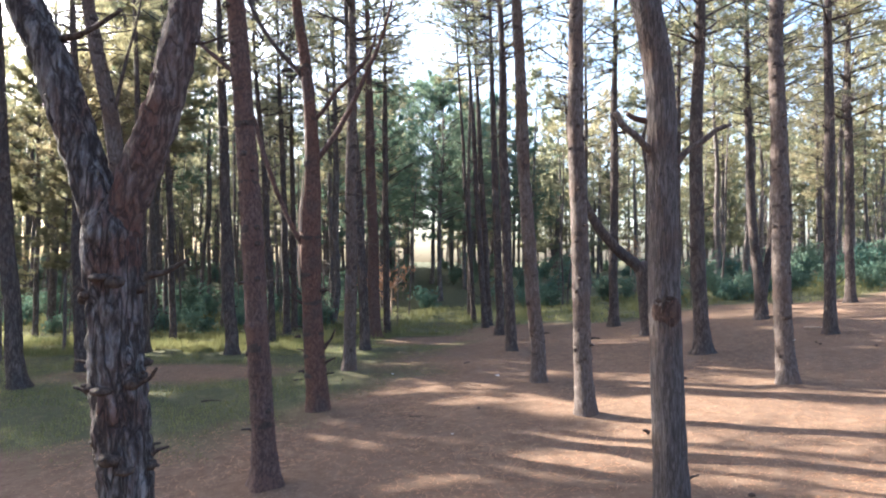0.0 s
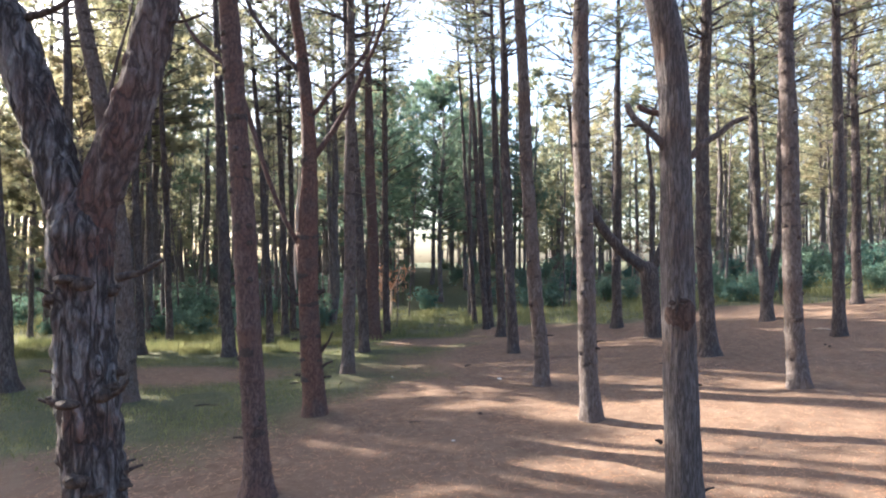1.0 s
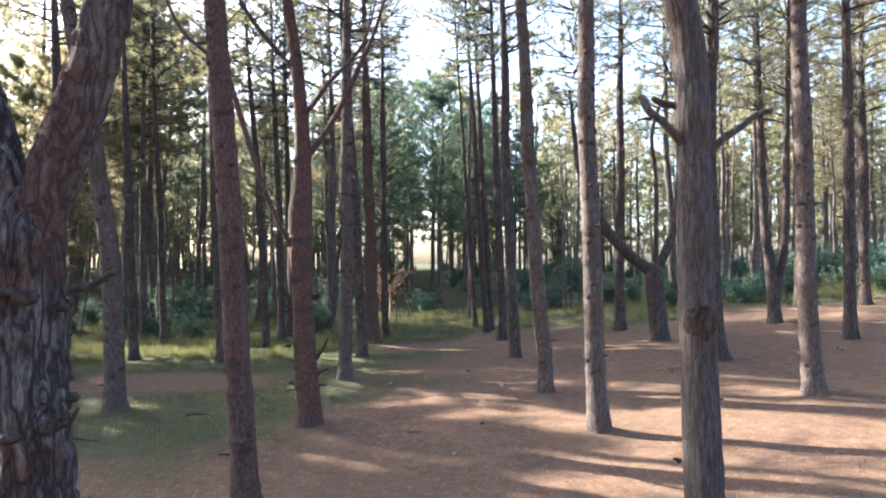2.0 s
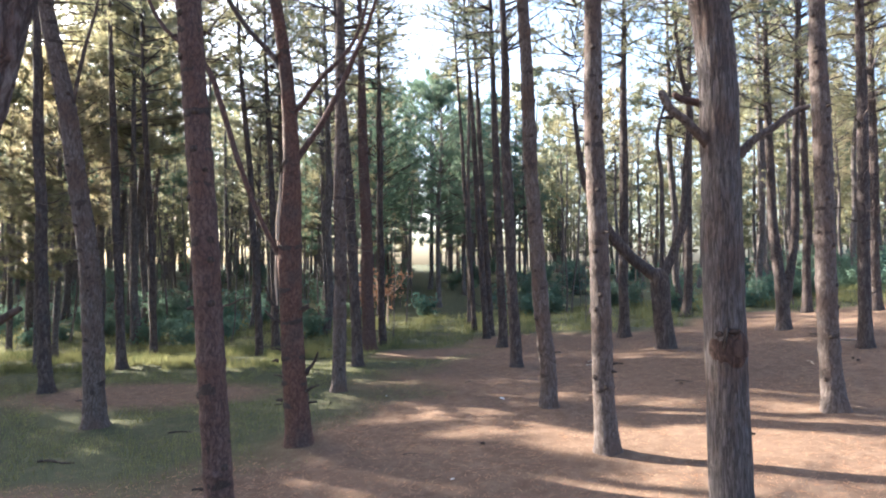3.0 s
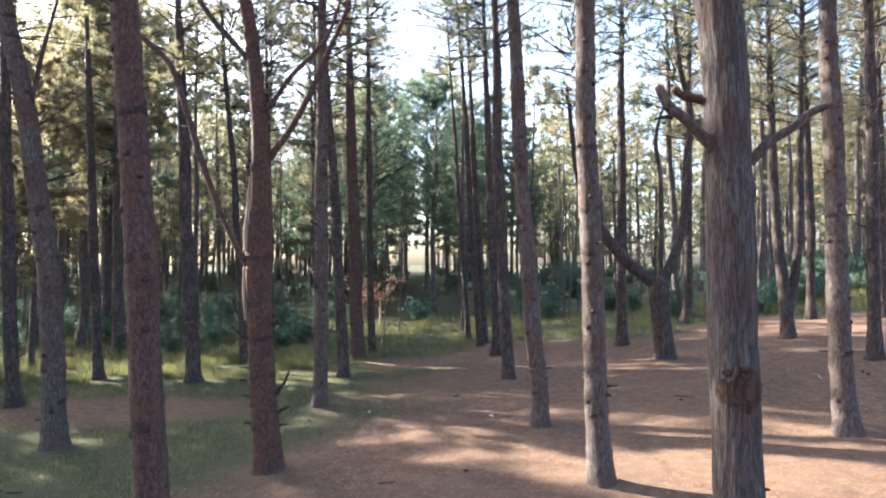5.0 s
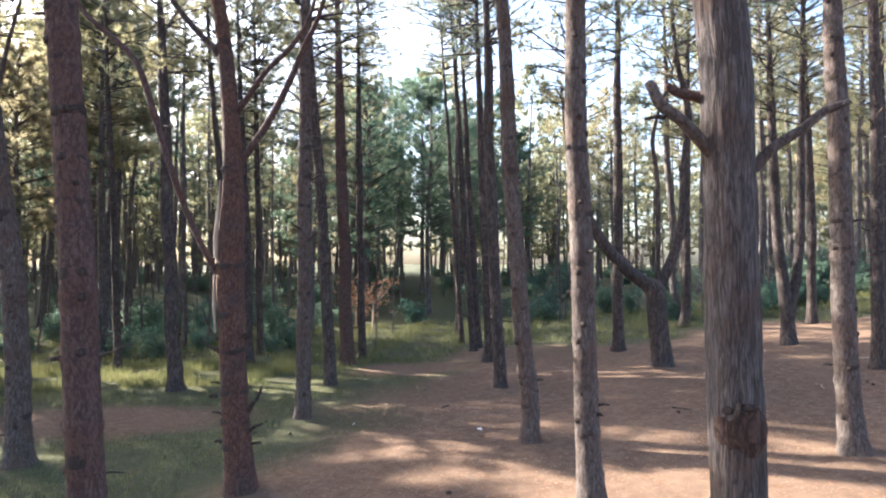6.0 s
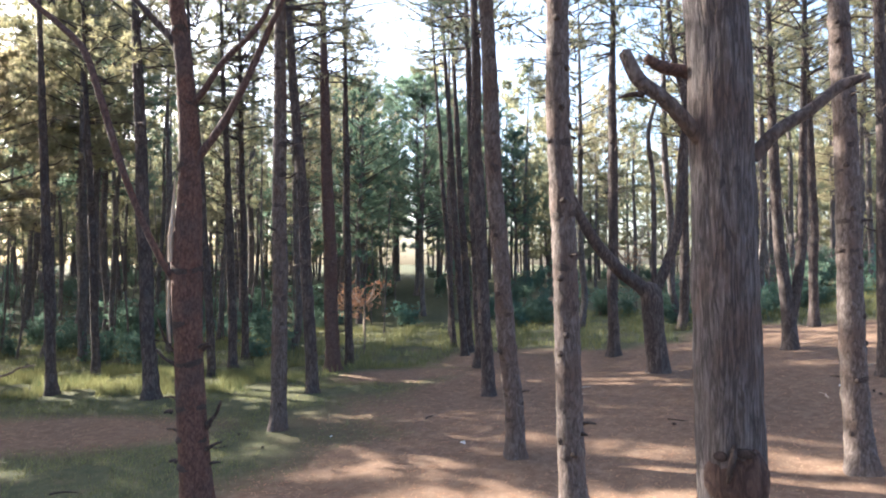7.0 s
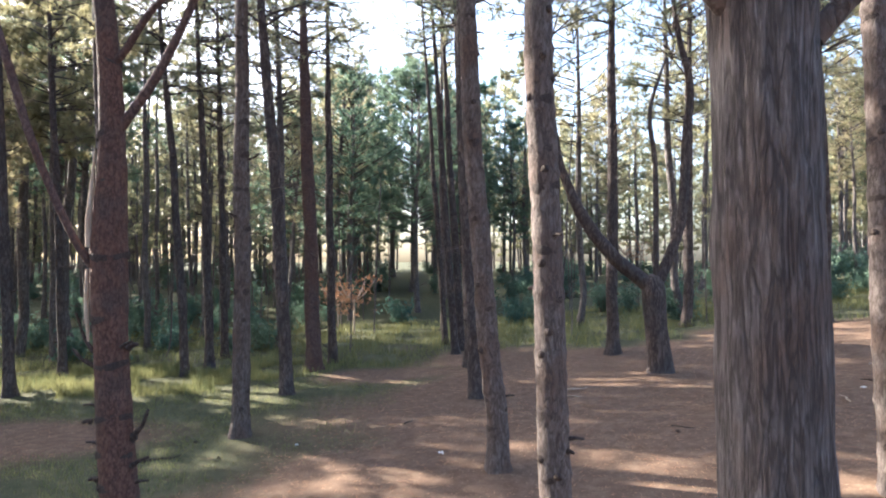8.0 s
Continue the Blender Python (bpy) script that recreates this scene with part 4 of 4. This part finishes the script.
# the far wood, plus the unseen pines added behind the camera
far_and_behind = [p for p in places if p[1] < -8 or (p[1] >= 36 and abs(p[0]) < 0.8 * p[1] + 6)]
used = set()
for x, y, turn, s, which in near_places:
    m = pose(x, y, float(ground_z(x, y)), rng.normal() * 1.3, rng.normal() * 1.3, turn) @ Matrix.Scale(s, 4)
    if which in used:
        copy_thing(PROTOS[which], m)
    else:
        used.add(which)
        PROTOS[which].matrix_basis = m

# tall crowns over the wood's edge beside the clearing
for x, y, turn in ((-14.8, 27.6, 30), (-10.9, 22.6, 150), (-14.8, 22.3, 260)):
    copy_thing(PROTOS[4], pose(x, y, float(ground_z(x, y)), 1, -1, turn) @ Matrix.Scale(1.05, 4))
# dead and suppressed stems between the crop rows
STEMS = [grown_pine(141 + k, 8.0 + 0.8 * k, 7.0 + 0.8 * k, 0.5, 0.085, NEEDLES, 3, 3, 0.55, 5) for k in range(3)]
stem_rng = np.random.default_rng(31)
for k in range(110):
    y = stem_rng.uniform(20, 40)
    x = 0.5 + y * stem_rng.choice((stem_rng.uniform(-0.72, -0.07), stem_rng.uniform(0.16, 0.7)), p=(0.75, 0.25))
    m = pose(x, y, float(ground_z(x, y)), stem_rng.normal() * 3, stem_rng.normal() * 3, stem_rng.random() * 360) @ Matrix.Scale(stem_rng.uniform(0.6, 1.1), 4)
    if k < 3:
        tagged(STEMS[k], "thin suppressed pine stem in haze-grey bark, nearly bare", "pine tree", "pines of the plantation")
        STEMS[k].matrix_basis = m
    else:
        copy_thing(STEMS[k % 3], m)


# young pines with low crowns at the back of the wood
young_rng = np.random.default_rng(15)
young = []
while len(young) < 130:
    y = young_rng.uniform(36, 62)
    x = 0.5 + y * young_rng.uniform(-0.78, 0.75)
    # keeps the wedge seen from the camera open
    if abs((x - 0.42) / (y - 1.1) + 0.05) > 0.03:
        young.append((x, y, young_rng.random() * 360, young_rng.uniform(0.6, 1.0), 3))


def far_woods():
    """The deep plantation, too many stems to count, as trunks and crowns of one wood, with the unseen light-blocking
    pines behind the camera.
    """
    stems, green, twig = [], [], []
    for k in range(4):
        gen = np.random.default_rng(200 + k)
        hs = np.array((-0.5, 0, 3, 7, 11.5))
        pts = np.stack((gen.normal(size=5) * 0.1, gen.normal(size=5) * 0.1, hs), 1)
        stems.append(tube(pts, (0.14, 0.12, 0.11, 0.08, 0.02), 6, 1.0, tip=False))
        _, g = pine_crown(210 + k, (5.8, 4.2, 5.4, 2.2)[k], (12.0, 12.0, 12.0, 9.5)[k], 1.9, 0.65, 6, 5, 6, 0.42, 0.095)
        green.append(g)
        twig.append(dead_twigs(220 + k, 1.6, 5.5, 0.8, 1.0, 2, 0.014))
    s_out, g_out, t_out = [], [], []
    for x, y, turn, s, which in far_and_behind + young:
        a = radians(turn)
        rot = np.array(((math.cos(a), -math.sin(a), 0), (math.sin(a), math.cos(a), 0), (0, 0, 1))) * s
        base = np.array((x, y, float(ground_z(x, y))))
        k = which % 4
        for out, src in ((s_out, stems), (g_out, green), (t_out, twig)):
            out.append((src[k][0] @ rot.T + base, src[k][1]))
    wood = tagged(new("far_woods"), "deep rows of pine stems with ragged crowns", "woods", kind="stuff")
    # same paler bark, its colour standing for haze among the stems
    part("trunks", mesh_np("trunks", *joined(s_out), BARK_HAZED, True), wood)
    part("crowns", mesh_np("crowns", *joined(g_out), NEEDLES), wood)
    part("dead_branchwork", mesh_np("dead_branchwork", *joined(t_out), DEAD_WOOD), wood)


far_woods()


# ---- grass and undergrowth ----
def grass_field(name, label, n, box, tall, wide, least, seed, mat=GRASS, lean=0.5):
    gen = np.random.default_rng(seed)
    x, y = gen.uniform(box[0], box[1], n), gen.uniform(box[2], box[3], n)
    g = grassiness(x, y) * (0.35 + 0.65 * (np.sin(2.1 * x + 1.3 * y) * np.sin(1.7 * y - 0.9 * x) > -0.25))
    ok = gen.random(n) < np.where(g > least, g, 0)
    x, y, g = x[ok], y[ok], g[ok]
    c = np.stack((x, y, ground_z(x, y) - 0.01), 1)
    h = tall * (0.4 + 0.9 * gen.random(len(x))) * (0.5 + 0.5 * g)
    d = gen.normal(size=(len(x), 3)) * lean * 0.5
    d[:, 2] = 1
    a = gen.random(len(x)) * 6.283
    s = np.stack((np.cos(a), np.sin(a), 0 * a), 1) * wide / 2
    v = np.stack((c - s, c + s, c + d * h[:, None]), 1).reshape(-1, 3)
    tagged(new(name, mesh_np(name, v, np.arange(len(v)).reshape(-1, 3), mat)), label, "grass", kind="stuff")


grass_field("short_grass", "short thin grass in the pine litter", 170000, (-12, 1.5, 4.5, 19), 0.075, 0.009, 0.1, 1)
grass_field("edge_grass", "tufts of taller yellow-green grass beside the undergrowth", 26000, (-13, -2.6, 15.3, 19.0), 0.24, 0.014, 0.3, 3)
grass_field("tall_grass", "taller sunlit grass along the edge of the wood", 80000, (-20, 24, 16.8, 28), 0.25, 0.016, 0.35, 2)


def shrub(seed, height, reach, n, mat, label):
    gen = np.random.default_rng(seed)
    bush = tagged(new("shrub"), label, "shrub", "undergrowth shrubs")
    stems, cen = [], []
    for k in range(9):
        a, tilt = gen.random() * 6.283, gen.uniform(0.1, 0.7)
        e = np.array((math.cos(a) * reach * tilt, math.sin(a) * reach * tilt, height * gen.uniform(0.6, 1.0)))
        stems.append(tube(((0, 0, -0.05), e * 0.5 + gen.normal(size=3) * 0.05, e), (0.014, 0.01, 0.004), 4, 0.4, tip=False))
        for t in gen.uniform(0.2, 1.05, n // 9):
            cen.append(e * t + gen.normal(size=3) * 0.16 * reach)
    part("stemwork", mesh_np("stemwork", *joined(stems), DEAD_WOOD), bush)
    cen = np.array(cen)
    cen[:, 2] = np.maximum(cen[:, 2], 0.05)
    part("foliage", mesh_np("foliage", *blades(gen, cen, 5, 0.15, 0.052, 0.5, 1.0), mat), bush)
    return bush


SHRUBS = [shrub(301, 1.2, 1.1, 300, SHRUB, "dark-green leafy shrub in the undergrowth"), shrub(302, 0.75, 1.1, 280, SHRUB, "low leafy shrub in the undergrowth"), shrub(303, 1.7, 1.0, 300, SHRUB, "tall dark-green shrub among the stems")]
used = set()
spots = 0
while spots < 250:
    y = rng.uniform(18.5, 47)
    x = rng.uniform(-0.85 * y, 0.8 * y)
    front = 25.0 if -4 < x < 6 else 18.6 + 0.12 * abs(x) if x < 0 else 21.0
    if y < front + rng.random() * 1.5 or (abs((x - 0.42) / (y - 1.1) + 0.05) < 0.03 and y > 29):
        continue
    spots += 1
    which = 1 if y < front + 4 else spots % 3
    m = pose(x, y, float(ground_z(x, y)), 0, 0, rng.random() * 360) @ Matrix.Scale(rng.uniform(0.7, 1.25), 4)
    if which in used:
        copy_thing(SHRUBS[which], m)
    else:
        used.add(which)
        SHRUBS[which].matrix_basis = m


def sapling(x, y, height, seed, label):
    """A small half-dry broadleaved sapling: pale forking stems and rusty leaves."""
    gen = np.random.default_rng(seed)
    young = tagged(new("sapling"), label, "sapling")
    young.location = (x, y, float(ground_z(x, y)))
    part("stem", mesh_np("stem", *tube(((0, 0, -0.1), (0.02, 0, 0.35 * height), (0.0, 0, 0.5 * height)), (0.045, 0.04, 0.035), 8, 0.1), PALE_WOOD, True), young)
    cen = []
    for k in range(6):
        a = k * 1.05 + gen.random()
        e = np.array((math.cos(a) * 0.42 * height, 0.3 * math.sin(a) * height, height * gen.uniform(0.75, 1.0)))
        p0 = np.array((0, 0, 0.48 * height))
        part("branch", mesh_np("branch", *tube((p0, p0 + (e - p0) * (0.5, 0.5, 0.35), e), (0.03, 0.022, 0.008), 6, 0.15), PALE_WOOD, True), young)
        for t in gen.random(16):
            cen.append(p0 + (e - p0) * t + gen.normal(size=3) * 0.12 * height)
    part("foliage", mesh_np("foliage", *blades(gen, np.array(cen), 4, 0.16, 0.07, -0.2), DRY), young)


sapling(-2.35, 25.2, 2.4, 401, "half-dry sapling with pale stems and rusty leaves")
sapling(11.0, 37.0, 2.6, 402, "rust-coloured dry sapling by the bank")
sapling(-3.4, 27.6, 1.8, 403, "small sapling with withered reddish leaves")


# ---- things lying on the litter ----
def fallen(name, label, category, x, y, ln, r, turn, mat, seed):
    gen = np.random.default_rng(seed)
    pts = [(-ln / 2, 0, r), (-ln / 6, gen.normal() * 0.06 * ln, r * 1.6), (ln / 5, gen.normal() * 0.06 * ln, r), (ln / 2, gen.normal() * 0.1 * ln, r * 1.3)]
    ob = tagged(new(name, mesh_np(name, *tube(pts, (r, r, r * 0.8, r * 0.4), 7, 0.04, r * 0.2, (5, 0.05), seed), mat, True)), label, category)
    ob.matrix_basis = pose(x, y, float(ground_z(x, y)) - 0.002, 0, 0, turn)


for x, y, ln, r, turn, pale in ((3.44, 14.2, 0.5, 0.018, 20, 1), (3.3, 13.7, 0.42, 0.012, -5, 1), (-2.5, 11.2, 0.45, 0.012, 25, 0), (7.0, 8.2, 0.9, 0.014, -12, 0), (6.3, 6.7, 0.8, 0.012, -20, 0), (0.6, 12.6, 0.3, 0.01, 60, 0), (4.3, 11.4, 0.35, 0.01, -30, 0), (-3.6, 9.6, 0.4, 0.012, 10, 0), (2.9, 6.6, 0.3, 0.008, 40, 0), (-4.6, 8.3, 0.5, 0.015, -8, 0), (8.7, 14.0, 0.6, 0.016, 5, 1), (-0.2, 8.3, 0.22, 0.007, 15, 0), (6.9, 12.2, 0.4, 0.012, 70, 1)):
    fallen("fallen_twig", "pale fallen twig on the needle litter" if pale else "dark fallen twig on the needle litter", "twig", x, y, ln, r, turn, PALE_WOOD if pale else STUB_WOOD, int(x * 10 + 200))


def cone_mesh():
    """A squat pine cone with raised scales, lying on its side."""
    v, f = [], []
    for ring in range(7):
        t = ring / 6
        r = 0.022 * math.sin(0.35 + 2.5 * t) + 0.003
        for k in range(8):
            a = 6.283 * (k + 0.5 * (ring % 2)) / 8
            c = np.array((0.06 * t - 0.03, math.cos(a) * r, math.sin(a) * r + 0.02))
            o = np.array((0.006, math.cos(a) * 0.007, math.sin(a) * 0.007))
            s_ = np.array((0, -math.sin(a), math.cos(a))) * 0.008
            n = len(v)
            v += [c - s_ - (0.008, 0, 0), c + s_ - (0.008, 0, 0), c + s_ * 0.6 + o, c - s_ * 0.6 + o]
            f.append((n, n + 1, n + 2, n + 3))
    return mesh_np("pine_cone", np.array(v), f, STUB_WOOD)


CONE = cone_mesh()
cone_rng = np.random.default_rng(9)
for k in range(9):
    y = cone_rng.uniform(5, 13)
    x = 0.5 + cone_rng.uniform(-0.62, 0.7) * y
    c = tagged(new("pine_cone", CONE), "brown pine cone lying on the needle litter", "pine cone", "fallen cones")
    c.matrix_basis = pose(x, y, float(ground_z(x, y)) - 0.003, 0, 0, cone_rng.random() * 360) @ Matrix.Scale(0.75, 4)


def scrap(x, y, size, turn):
    """A crumpled scrap of white paper."""
    gen = np.random.default_rng(int(x * 50 + 500))
    n = 6
    g = np.linspace(-0.5, 0.5, n)
    X, Y = np.meshgrid(g, g)
    Z = gen.random((n, n)) * 0.35 + 0.02
    v = np.stack((X.ravel() * size, Y.ravel() * size * 0.7, Z.ravel() * size), 1)
    i = (np.arange(n - 1)[:, None] * n + np.arange(n - 1)[None]).ravel()
    ob = tagged(new("paper_scrap", mesh_np("paper_scrap", v, np.stack((i, i + 1, i + n + 1, i + n), 1), PAPER)), "crumpled white scrap on the needle litter", "litter")
    ob.matrix_basis = pose(x, y, float(ground_z(x, y)), 0, 0, turn)


for x, y, size in ((1.12, 11.07, 0.09), (7.4, 12.6, 0.07), (-0.9, 11.8, 0.06), (0.3, 7.4, 0.04)):
    scrap(x, y, size, x * 90)


def litter():
    """Loose tufts of dry needles over the bare litter."""
    gen = np.random.default_rng(12)
    n = 26000
    y = 4.2 + 13 * gen.random(n) ** 1.4
    x = 0.5 + gen.uniform(-0.75, 0.8, n) * y
    ok = grassiness(x, y) < 0.5
    x, y = x[ok], y[ok]
    c = np.stack((x, y, ground_z(x, y) + 0.004), 1)
    a = gen.random(len(x)) * 6.283
    d = np.stack((np.cos(a), np.sin(a), gen.uniform(0.0, 0.12, len(x))), 1) * gen.uniform(0.04, 0.11, (len(x), 1))
    s_ = np.stack((-np.sin(a), np.cos(a), 0.3 + 0 * a), 1) * 0.004
    v = np.stack((c - s_, c + s_, c + d), 1).reshape(-1, 3)
    tagged(new("loose_needles", mesh_np("loose_needles", v, np.arange(len(v)).reshape(-1, 3), DRY)), "dry reddish pine needles scattered on the ground", "needle litter", kind="stuff")


litter()
